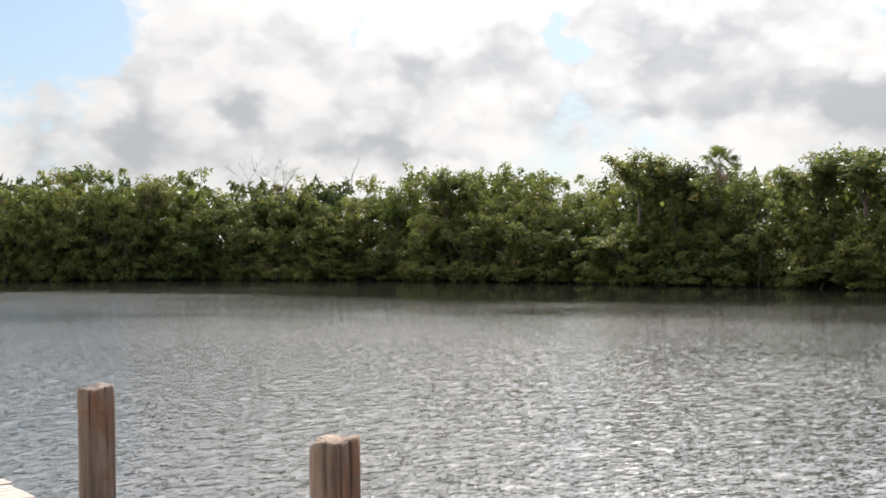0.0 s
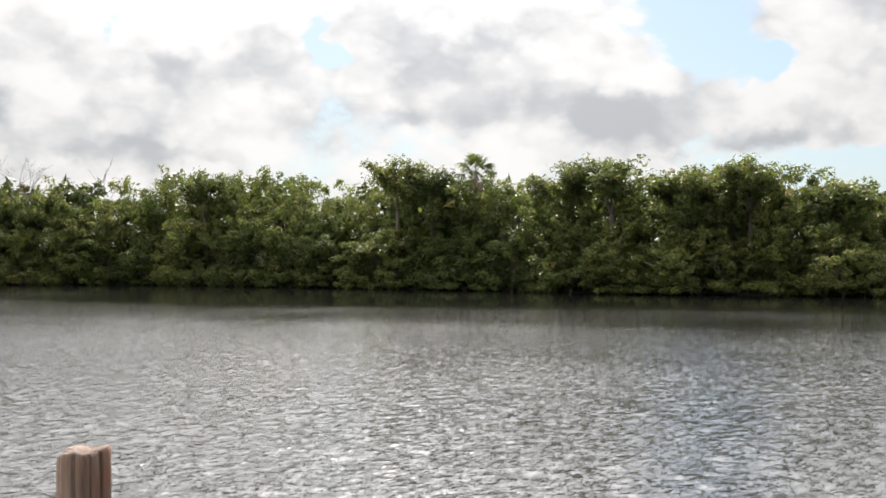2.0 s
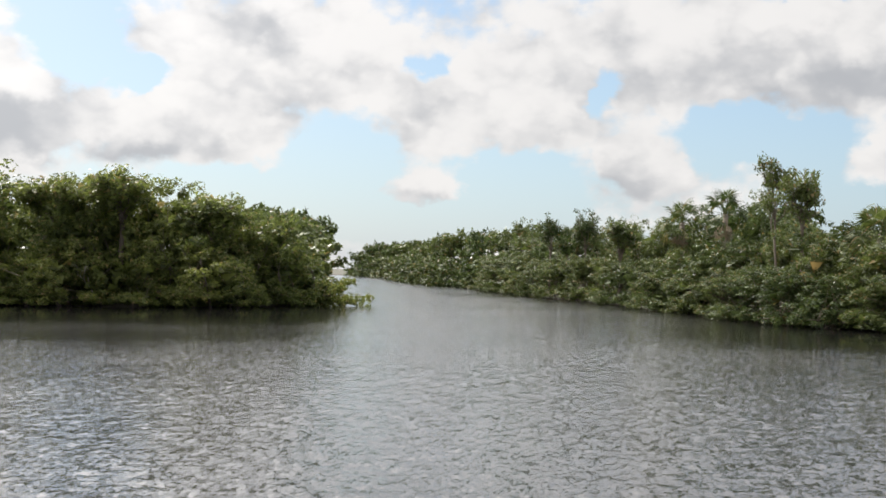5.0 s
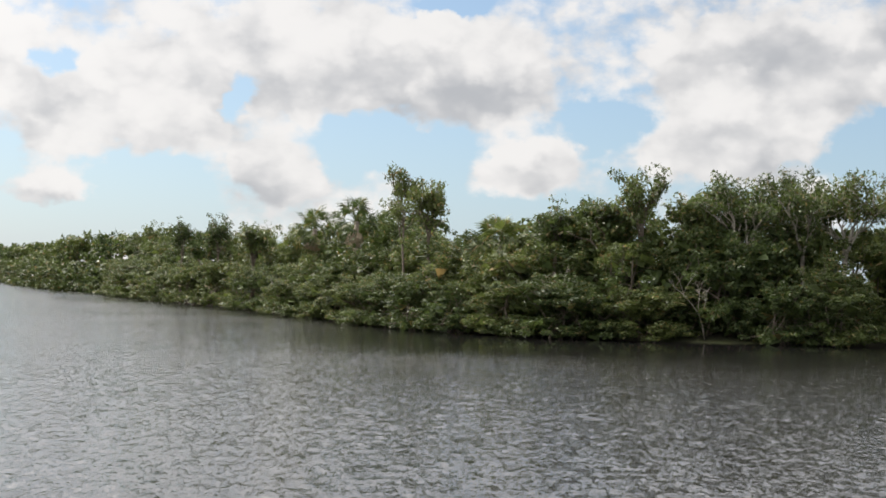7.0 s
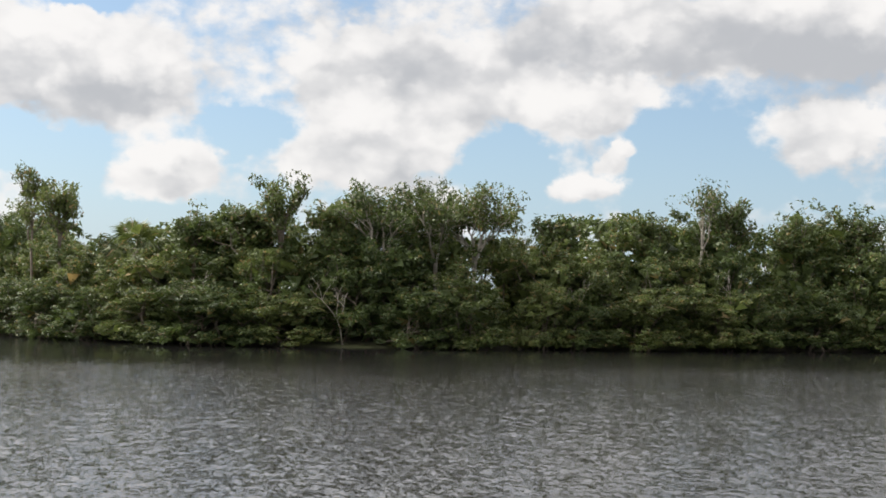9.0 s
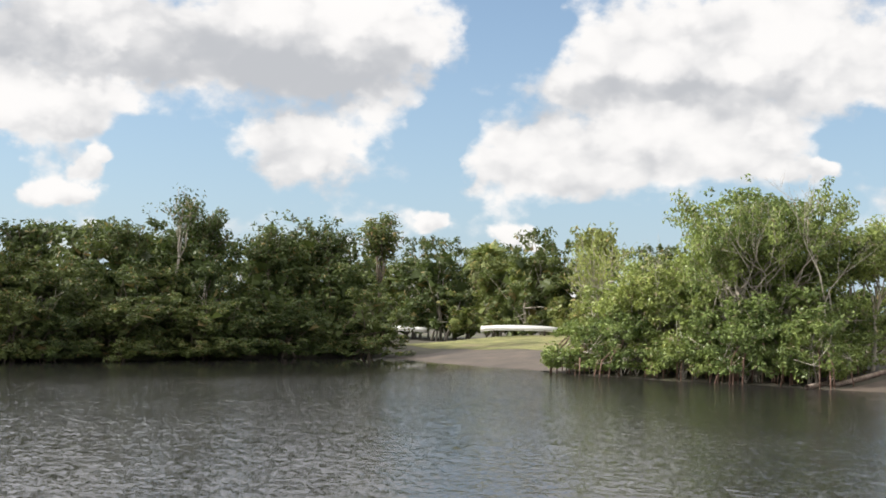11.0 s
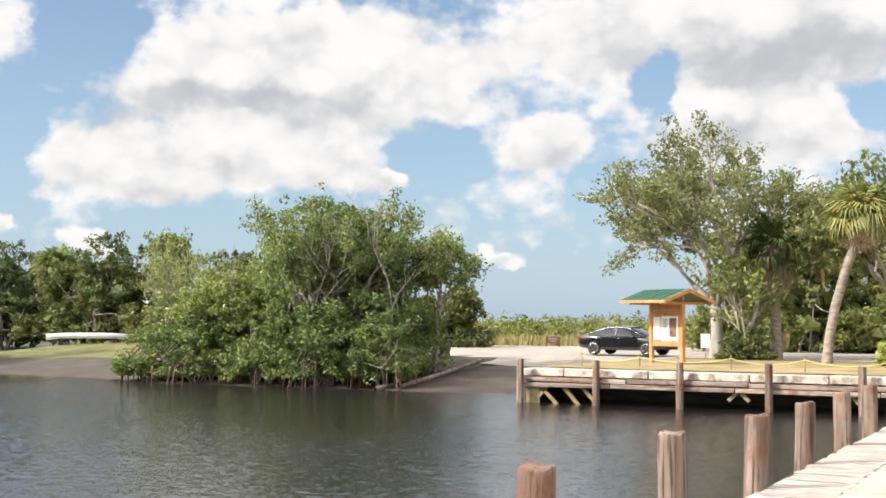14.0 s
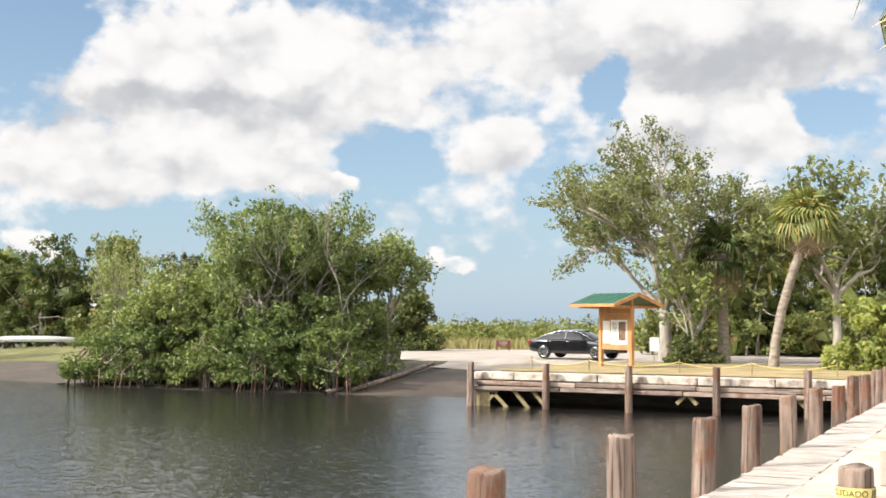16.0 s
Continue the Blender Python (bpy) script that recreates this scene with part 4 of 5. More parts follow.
for az, rise, seed in ((8.8, 0.046, 531), (7.2, 0.049, 532), (5.6, 0.040, 533), (-1.2, 0.092, 534), (-2.4, 0.080, 535), (-8.2, 0.068, 536), (-10.6, 0.064, 537), (-12.1, 0.093, 538),
                           (-14.5, 0.071, 539), (-24.7, 0.063, 540), (-32.5, 0.078, 541), (-35.2, 0.066, 542), (-29.0, 0.064, 543), (-38.2, 0.073, 544), (-40.4, 0.076, 545)):
    m, h = on_bank(az, rise)
    broadleaf("mangrove_tree", "thin upright mangrove with tufted branch ends", m, seed, h * 0.98, 1.0, 0.09, LEAF_MANGROVE, 0.22, 22, BARK_DARK, levels=3, first=0.42, clump=0.42, up=1.7, breadth=1.25, bare=0.3, small=True)
for az, rise, seed in ((-16.6, 0.100, 551), (-19.2, 0.105, 552), (-21.0, 0.098, 553)):
    m, h = on_bank(az, rise)
    broadleaf("mangrove_tree", "tall open-crowned tree with fine bare twigs", m, seed, h * 0.9, 3.0, 0.14, LEAF_MANGROVE, 0.20, 16, BARK_GREY, levels=4, first=0.42, clump=0.42, up=0.9, bare=0.25, breadth=2.3, small=True)
m, h = on_bank(-30.8, 0.100)
broadleaf("mangrove_tree", "slender leaning half-bare tree", m @ pose(0, 0, 0, 4, 6, 0), 561, h * 0.95, 1.6, 0.08, LEAF_MANGROVE, 0.22, 9, BARK_GREY, levels=3, first=0.5, clump=0.4, up=1.1, bare=0.4)

ob = mangrove("mangrove_tree", 571, 2.2, 5.0, 0.30, 26, 40, LEAF_BACKLIT, stems=5, low=0.08, sprigs=2, clump=0.45)
ob.matrix_world = Matrix.Translation((-29.6, 88.0, -0.1))
tagged(ob, "low mangrove boughs reaching over the water", "tree")

for az, rise, seed in ((-15.0, 0.005, 581), (-26.0, 0.0, 582), (-33.0, 0.008, 583), (23.0, 0.0, 584), (29.0, 0.004, 585), (-9.0, 0.01, 586), (50.0, 0.006, 587)):
    m, h = on_bank(az, rise, 0.9)
    snag("dead_bough", "bare grey dead bough among the mangrove leaves", m @ pose(0, 0, 0, 18, -22, 0), seed, h * 1.2, 3, 0.05, 0.6, BARK_GREY)

# the mangrove clump between beach and ramp
CLUMP = "mangrove clump by the boat ramp"
for x, y, h, br, seed, per in ((46.8, 29.6, 8.0, 3.4, 61, 15), (46.4, 33.4, 5.4, 2.6, 63, 9), (49.5, 40.8, 6.6, 1.9, 66, 7)):
    ob = broadleaf("mangrove_tree", "open-limbed mangrove tree with pale grey limbs", pose(x, y, 0.2, 0, 0, seed * 40), seed, h, br, 0.11, LEAF_SUNLIT, 0.19, per, BARK_GREY, levels=5 if seed < 66 else 4, first=0.07, clump=0.42, forks=3, up=0.75, breadth=br, bare=0.12)
    tagged(ob, group=CLUMP)
ob = broadleaf("mangrove_tree", "upright mangrove tree leaning out over the ramp's edge", pose(49.6, 26.0, 0.3), 90, 6.6, 1.8, 0.09, LEAF_SUNLIT, 0.19, 16, BARK_GREY, levels=4, first=0.38, clump=0.45, up=0.8, breadth=1.5, lean=(0.2, -0.3))
tagged(ob, group=CLUMP)
for x, y, h, wd, seed in ((46.8, 29.8, 8.6, 8.4, 81), (48.7, 27.3, 6.6, 4.8, 82), (46.2, 33.8, 5.6, 6.4, 83), (45.2, 36.8, 4.2, 5.0, 84), (48.8, 30.4, 7.6, 6.0, 85)):
    ob = mangrove("mangrove_tree", seed, h, wd, 0.20, 44, 210, LEAF_SUNLIT, stems=14, low=0.06, sprigs=7, roots=16, bark=BARK_GREY, clump=0.47, inner_leaf=0.06)
    ob.matrix_world = Matrix.Translation((x, y, 0.1))
    tagged(ob, "bushy wide-crowned mangrove tree on arching prop roots", group=CLUMP)
for x, y, h, wd, seed in ((45.0, 25.9, 3.0, 3.4, 71), (44.6, 28.6, 3.6, 4.2, 72), (44.4, 31.6, 3.2, 4.4, 73), (44.0, 34.6, 2.9, 4.2, 74), (44.0, 37.2, 2.4, 3.8, 75)):
    ob = mangrove("mangrove_tree", seed, h, wd, 0.19, 40, 110, LEAF_SUNLIT, stems=9, low=0.10, sprigs=4, roots=26, bark=BARK_GREY, clump=0.36, inner_leaf=0.08)
    ob.matrix_world = Matrix.Translation((x, y, 0.1))
    tagged(ob, "low bushy mangrove on arching prop roots in the water", group=CLUMP)
for x, y, h, seed in ((45.4, 33.4, 5.4, 77), (45.6, 29.0, 6.6, 78), (46.4, 26.8, 6.8, 79)):
    snag("dead_bough", "bare pale dead bough among the mangrove leaves", pose(x, y, 0.2, 6, -8, seed * 50), seed, h, 4, 0.05, 0.55)

# wood behind the canoes and along the lot's far side
WOOD = [mangrove("woodland_tree", 80 + k, 8.0, 7.5, 0.34, 52, 78, LEAF_WOOD if k else LEAF_MANGROVE, low=0.06, sprigs=6, bark=BARK_GREY, small=True) for k in range(3)]
for k in range(22):
    x, y = 67.5 + (k % 2) * 5 + rng.uniform(-1, 1), 98 - k * 2.6
    h = rng.uniform(6.2, 8.6)
    ob = copy_thing(WOOD[0 if k % 4 else 1], Matrix.Translation((x, y, 0.7)) @ Matrix.Rotation(k * 1.3, 4, "Z") @ Matrix.Diagonal((1, 1, h / 8, 1)))
    tagged(ob, "dark green woodland tree behind the beach lawn", group="wood behind the beach")
for k in range(18):
    x, y = 72 + (k % 3) * 4 + rng.uniform(-1, 1), 18.5 - k * 1.6
    h = rng.uniform(6.5, 9.0)
    ob = copy_thing(WOOD[1 + k % 2], Matrix.Translation((x, y, 0.9)) @ Matrix.Rotation(k * 2.3, 4, "Z") @ Matrix.Diagonal((1, 1, h / 8, 1)))
    tagged(ob, "green woodland tree beyond the parking lot", group="wood beyond the parking lot")
for ob in WOOD:
    for o in (*ob.children_recursive, ob):
        bpy.data.objects.remove(o)
sabal_palm("cabbage_palm", "cabbage palm at the wood's edge behind the canoes", pose(69.0, 68.0, 1.1), 526, [(0, 0, -0.2), (0.1, 0, 2.5), (0.1, 0.1, 5.2)], 0.2, fan=1.2, dead=10)
sabal_palm("cabbage_palm", "cabbage palm at the wood's edge behind the canoes", pose(68.5, 63.0, 1.1), 527, [(0, 0, -0.2), (0.1, 0, 2.5), (0.1, 0.1, 4.2)], 0.2, fan=1.2, dead=14)


def marsh():
    """Low shrubs and rank grass beyond the lot, out to the horizon."""
    r = np.random.default_rng(71)
    n = 1500
    ang = np.radians(r.uniform(-92, -56, n))
    d = 94 + 150 * r.uniform(0, 1, n) ** 1.6
    cs = np.stack([-np.sin(ang) * d, np.cos(ang) * d, 0.3 + r.uniform(0.05, 1.0, n) ** 1.3 * (0.7 + d * 0.0125)], 1)
    pts, out = clump_points(cs, r.uniform(0.6, 1.9, n), 46, r, 0.8)
    v, f = leaf_mesh(pts, out, 0.48, r, small=True)
    ob = mesh_object("marsh_shrubs", v, f, LEAF_MARSH)
    tagged(ob, "yellow-green low marsh shrubs beyond the parking lot", "shrubs", kind="stuff")
    n = 17000
    ang = np.radians(r.uniform(-92, -56, n))
    d = r.uniform(84, 97, n)
    p = np.stack([-np.sin(ang) * d, np.cos(ang) * d, np.full(n, 0.95)], 1)
    h = r.uniform(0.4, 1.1, n)
    a = r.uniform(0, 6.283, n)
    side = np.stack([np.cos(a), np.sin(a), 0 * a], 1) * 0.07
    tip = p + np.stack([r.normal(0, 0.15, n), r.normal(0, 0.15, n), h], 1)
    v = np.stack([p - side, p + side, tip], 1).reshape(-1, 3)
    ob = mesh_object("marsh_grass", v, (np.arange(n)[:, None] * 3 + np.arange(3)).tolist(), GRASS_TALL)
    tagged(ob, "tan rank grass along the lot's far edge", "grass", kind="stuff")
    for k, (az, d, h) in enumerate(((-62.0, 80, 3.6), (-63.6, 79, 4.0))):
        ob = mangrove("shrub", 600 + k, h, 4.5, 0.36, 30, 80, LEAF_MANGROVE, stems=3, low=0.03, sprigs=3, clump=0.55)
        ob.matrix_world = pose(-math.sin(radians(az)) * d, math.cos(radians(az)) * d, 1.0)
        tagged(ob, "rounded dark green shrub at the lot's edge", "shrub", "shrubs at the lot's edge")


GRASS_TALL = surface("tan rank grass", (0.15, 0.14, 0.045), (0.36, 0.31, 0.13), 0.9, 0.5, bump=0)
marsh()


# ---- dock ----
def piling(m, height, r, seed, label, group, mat=None):
    """A worn round timber post with a rounded top and a split."""
    rng = np.random.default_rng(seed)
    sides = 30
    hs = [-1.6, -0.8, 0.0] + list(np.linspace(0.2, height - 0.1, 5)) + [height - 0.05, height - 0.015, height]
    prof = [1.0] * (len(hs) - 3) + [0.99, 0.97, 0.91]
    cr = rng.integers(0, sides, 4)
    groove = rng.uniform(0, 1, sides) ** 3 * 0.07
    wob = 1 - groove + 0.05 * np.array([math.sin(2 * math.pi * k / sides * 3 + seed) for k in range(sides)])
    verts, faces = [], []
    for i, (h, p) in enumerate(zip(hs, prof)):
        for k in range(sides):
            a = 2 * math.pi * k / sides
            q = r * p * wob[k] * (1 - (0.14 if k in cr and h > 0.1 else 0)) * (1 + 0.02 * math.sin(h * 5 + k))
            verts.append((q * math.cos(a), q * math.sin(a), h + (0.012 * math.sin(a + seed) + 0.008 * math.sin(3 * a + seed) if i >= len(hs) - 3 else 0)))
    for i in range(len(hs) - 1):
        for k in range(sides):
            faces.append((i * sides + k, i * sides + (k + 1) % sides, (i + 1) * sides + (k + 1) % sides, (i + 1) * sides + k))
    verts.append((0, 0, height - 0.02))
    c = len(verts) - 1
    faces += [((len(hs) - 1) * sides + k, (len(hs) - 1) * sides + (k + 1) % sides, c) for k in range(sides)]
    ob = mesh_object("piling", verts, faces, mat or WOOD_PILE, smooth=True)
    ob.matrix_world = m
    return tagged(ob, label, "post", group)


DECK = 1.05
DOCK_POSTS = [(-8.3, 0.85), (-5.2, 0.84), (-2.2, 0.8), (0.2, 0.8), (2.6, 0.8), (5.0, 0.8), (7.41, 0.83), (10.41, 0.814), (13.43, 0.772), (16.1, 0.762), (18.85, 0.76), (21.4, 0.75), (24.2, 0.684), (26.4, 0.79), (28.75, 0.74), (31.1, 0.776), (33.6, 0.77), (36.2, 0.77)]
for i, (x, h) in enumerate(DOCK_POSTS):
    piling(Matrix.Translation((x, 3.22 if x < 0 else 3.15, DECK)) @ pose(0, 0, 0, random.uniform(-1.2, 1.2), random.uniform(-1.2, 1.2), 40 * i), h, 0.126, i, "weathered brown timber piling at the dock's edge", "dock pilings")


def build_dock():
    dock = thing("dock", Matrix.Translation((0, 0, DECK)), "sun-bleached plank dock with a concrete curb", "dock")
    n, w = 232, 0.235
    meshes = []
    for k in range(4):
        bm = box_bm(w - 0.018, 0.80, 0.045, (0, 0, -0.0225), 0.006)
        me = bpy.data.meshes.new("plank")
        bm.to_mesh(me)
        bm.free()
        me.materials.append(WOOD_DECK)
        meshes.append(me)
    r = random.Random(3)
    for i in range(n):
        p = new("plank", meshes[i % 4])
        p.parent = dock
        p.location = (-14.5 + i * w, 2.66 + r.uniform(-0.025, 0.025), r.uniform(-0.006, 0.006))
        p.rotation_euler = (r.uniform(-0.008, 0.008), 0, r.uniform(-0.012, 0.012))
    part("stringer", box_bm(54.5, 0.09, 0.24, (12.6, 2.98, -0.17), 0.01), WOOD_WALE, dock)
    part("stringer", box_bm(54.5, 0.09, 0.24, (12.6, 2.40, -0.17), 0.01), WOOD_WALE, dock)
    for i in range(14):
        part("curb_slab", box_bm(3.96, 1.36, 0.5, (-12.6 + i * 4, 1.57, -0.235), 0.02), CONCRETE_PALE, dock, "pale concrete slab")
    return dock


build_dock()


def warning_post():
    t = thing("warning_post", Matrix.Translation((11.25, 1.32, 1.06)), "short timber post wrapped in yellow warning tape", "post")
    p = piling(Matrix(), 0.56, 0.15, 77, "", "")
    p.name, p.parent = "post", t
    for k in ("category", "group", "label"):
        if k in p:
            del p[k]
    bm = bmesh.new()
    bmesh.ops.create_cone(bm, cap_ends=False, segments=28, radius1=0.163, radius2=0.163, depth=0.10, matrix=Matrix.Translation((0, 0, 0.34)))
    band = part("tape_band", bm, TAPE, t, "yellow tape with black lettering", smooth=True)
    # lettering wraps round the post
    cu = bpy.data.curves.new("lettering", "FONT")
    cu.body, cu.size, cu.align_x, cu.align_y, cu.extrude = "CUIDADO", 0.075, "CENTER", "CENTER", 0.0005
    tmp = bpy.data.objects.new("lettering", cu)
    scene.collection.objects.link(tmp)
    me = bpy.data.meshes.new_from_object(tmp.evaluated_get(bpy.context.evaluated_depsgraph_get()))
    bpy.data.objects.remove(tmp)
    face = math.atan2(-1.32, -11.25) - 0.42
    for v in me.vertices:
        a, h = face + v.co.x / 0.165, 0.34 + v.co.y
        v.co = (math.cos(a) * 0.1655, math.sin(a) * 0.1655, h)
    me.materials.append(BLACK)
    ob = new("lettering", me)
    ob.parent = band
    for s in (0, 1, 2):
        a0 = face + 1.25 + s * 0.16
        vs = [(math.cos(a) * 0.1655, math.sin(a) * 0.1655, z) for a, z in ((a0, 0.30), (a0 + 0.09, 0.30), (a0 + 0.20, 0.38), (a0 + 0.11, 0.38))]
        mesh_object("stripe", vs, [(0, 1, 2, 3)], BLACK, band)


warning_post()
for x, y, h in ((14.7, 1.35, 0.42), (17.1, 1.45, 0.5)):
    ob = part("concrete_post", box_bm(0.24, 0.24, h, (0, 0, h / 2), 0.02), CONCRETE_PALE)
    ob.matrix_world = Matrix.Translation((x, y, 1.06))
    tagged(ob, "squat pale concrete post on the dock walk", "post", "concrete posts")


# ---- seawall across the basin ----
def build_seawall():
    wall = thing("seawall", Matrix.Translation((40.3, 0, 0)), "old seawall with a stained concrete cap and timber wales", "seawall", kind="structure")
    y0, y1 = 2.0, 17.6
    r = random.Random(8)
    y = y0
    while y < y1 - 0.3:
        ln = min(r.uniform(2.4, 3.4), y1 - y)
        part("cap", box_bm(0.9, ln - 0.02, 0.27, (0.55, y + ln / 2, 1.03 + r.uniform(-0.01, 0.01)), 0.03), CONCRETE, wall)
        y += ln
    for z, dx in ((0.80, -0.02), (0.62, 0.0)):
        y = y0
        while y < y1 - 0.2:
            ln = min(r.uniform(3.5, 5.0), y1 - y)
            part("wale", box_bm(0.16, ln - 0.03, 0.15, (dx, y + ln / 2, z + r.uniform(-0.012, 0.012)), 0.015, rot=Matrix.Rotation(r.uniform(-0.004, 0.004), 4, "X")), WOOD_WALE, wall)
            y += ln
    part("platform_slab", box_bm(3.1, y1 - y0 - 0.1, 0.24, (2.56, (y0 + y1) / 2, 1.02), 0.01), CONCRETE, wall)
    for k in range(7):
        part("joist", box_bm(3.2, 0.14, 0.22, (1.7, y0 + 0.8 + k * 2.3, 0.78)), WOOD_WET, wall)
    part("sheeting", box_bm(0.12, y1 - y0 + 2, 2.6, (3.05, (y0 + y1) / 2 - 1, -0.35)), WOOD_WET, wall, "dark wet timber sheeting")
    part("return_wall", box_bm(3.2, 0.14, 2.2, (1.75, y1 - 0.08, -0.2)), WOOD_WET, wall)
    # added tan panel: sunlight on the retaining wall's end, put into its colour
    part("corner_panel", box_bm(0.06, 0.5, 0.7, (0.10, y1 - 0.38, 0.30), 0.008), WOOD_BRACE, wall, "yellow-brown panel for the sunlit end of the retaining wall")
    for a, turn, ln in ((17.15, 42, 0.95), (16.75, -45, 1.0), (15.95, -42, 0.9), (15.25, -42, 0.9), (10.35, 45, 0.4), (9.95, -45, 0.4), (6.9, 45, 0.7), (6.35, -45, 0.8)):
        part("brace", box_bm(0.09, 0.13, ln, (0.13, a - 0.15, 0.22 + (0.95 - ln) * 0.35), 0.01, rot=Matrix.Rotation(radians(turn), 4, "X")), WOOD_BRACE, wall)


build_seawall()
for i, (y, z) in enumerate(((17.55, 1.5), (14.75, 1.5), (11.85, 1.5), (8.95, 1.52), (6.1, 1.5), (3.9, 1.5))):
    piling(Matrix.Translation((40.02, y, 0.5)), z - 0.5, 0.125, 40 + i, "weathered grey timber piling against the seawall", "seawall pilings", WOOD_PILE)


# ---- warning tape on stakes behind the seawall ----
def tape_fence():
    t = thing("tape_fence", Matrix(), "yellow warning tape sagging between thin stakes", "tape fence")
    ys = [16.4, 14.2, 10.9, 8.4, 5.6]
    zs = [1.18] * len(ys)
    tops = []
    for y, z in zip(ys, zs):
        v, f = tube([(43.0, y, z - 0.2), (43.0, y, z + 0.50)], [0.028, 0.025], 6)
        mesh_object("stake", v, f, WOOD_BRACE, t)
        tops.append(Vector((43.0, y, z + 0.40)))
    tops = [Vector((41.8, 17.5, zs[0] + 0.15))] + tops
    for a, b in zip(tops, tops[1:]):
        vs, fs = [], []
        for k in range(13):
            q = k / 12
            p = a.lerp(b, q) - Vector((0.04, 0, 0.18 * 4 * q * (1 - q)))
            vs += [p + Vector((0, 0, 0.010)), p - Vector((0, 0, 0.010))]
        fs = [(2 * k, 2 * k + 1, 2 * k + 3, 2 * k + 2) for k in range(12)]
        mesh_object("tape", vs, fs, TAPE, t)


tape_fence()


# ---- information kiosk ----
def build_kiosk():
    k = thing("information_kiosk", pose(48.1, 14.75, 1.15, 0, 0, -32), "orange cedar information kiosk with a green gabled roof", "kiosk")
    for y in (-0.92, 0.92):
        part("post", box_bm(0.16, 0.16, 2.55, (0, y, 1.2), 0.012), WOOD_KIOSK, k)
    part("board", box_bm(0.06, 1.68, 1.25, (0, 0, 1.42), 0.006), WOOD_KIOSK, k)
    for z in (0.78, 2.08):
        part("rail", box_bm(0.11, 1.68, 0.13, (0, 0, z), 0.01), WOOD_KIOSK, k)
    part("header", box_bm(0.10, 1.9, 0.30, (0, 0, 2.30), 0.01), WOOD_KIOSK, k)
    for sx in (-1,):
        sheet = part("notice_sheet", box_bm(0.012, 0.98, 0.98, (sx * 0.05, -0.22, 1.42)), WHITE_PAPER, k, "white printed notice sheet")
        part("picture", box_bm(0.006, 0.42, 0.74, (sx * 0.062, -0.42, 1.46)), PICTURE_BROWN, sheet)
        for j in range(9):
            part("text_line", box_bm(0.004, 0.32 - 0.05 * (j % 3), 0.018, (sx * 0.0605, 0.04, 1.78 - j * 0.055)), BLACK, sheet)
        part("notice_sheet", box_bm(0.012, 0.42, 0.90, (sx * 0.05, 0.54, 1.42)), WHITE_PAPER, k, "white printed notice sheet")
    slope = math.atan2(0.42, 1.18)
    for s in (-1, 1):
        rot = Matrix.Rotation(s * slope, 4, "Y")
        roof = part("roof_panel", box_bm(1.36, 2.7, 0.035, (s * 0.62, 0, 2.73), 0.004, rot=rot), ROOF_GREEN, k, "green metal roof slope")
        for j in range(8):
            part("seam", box_bm(1.36, 0.022, 0.03, (s * 0.62 + s * 0.006, -1.3 + j * 2.6 / 7, 2.757), rot=rot), ROOF_GREEN, roof)
        part("fascia", box_bm(0.04, 2.72, 0.12, (s * 1.26, 0, 2.47), 0.005), WOOD_KIOSK, k)
        for y in (-1.34, 1.34):
            part("barge_board", box_bm(1.38, 0.05, 0.14, (s * 0.62, y, 2.69), 0.005, rot=rot), WOOD_KIOSK, k)
    for y in (-0.92, 0.92):
        part("tie_beam", box_bm(2.3, 0.09, 0.12, (0, y, 2.42), 0.008), WOOD_KIOSK, k)
        part("king_post", box_bm(0.10, 0.09, 0.40, (0, y, 2.66), 0.005), WOOD_KIOSK, k)


build_kiosk()


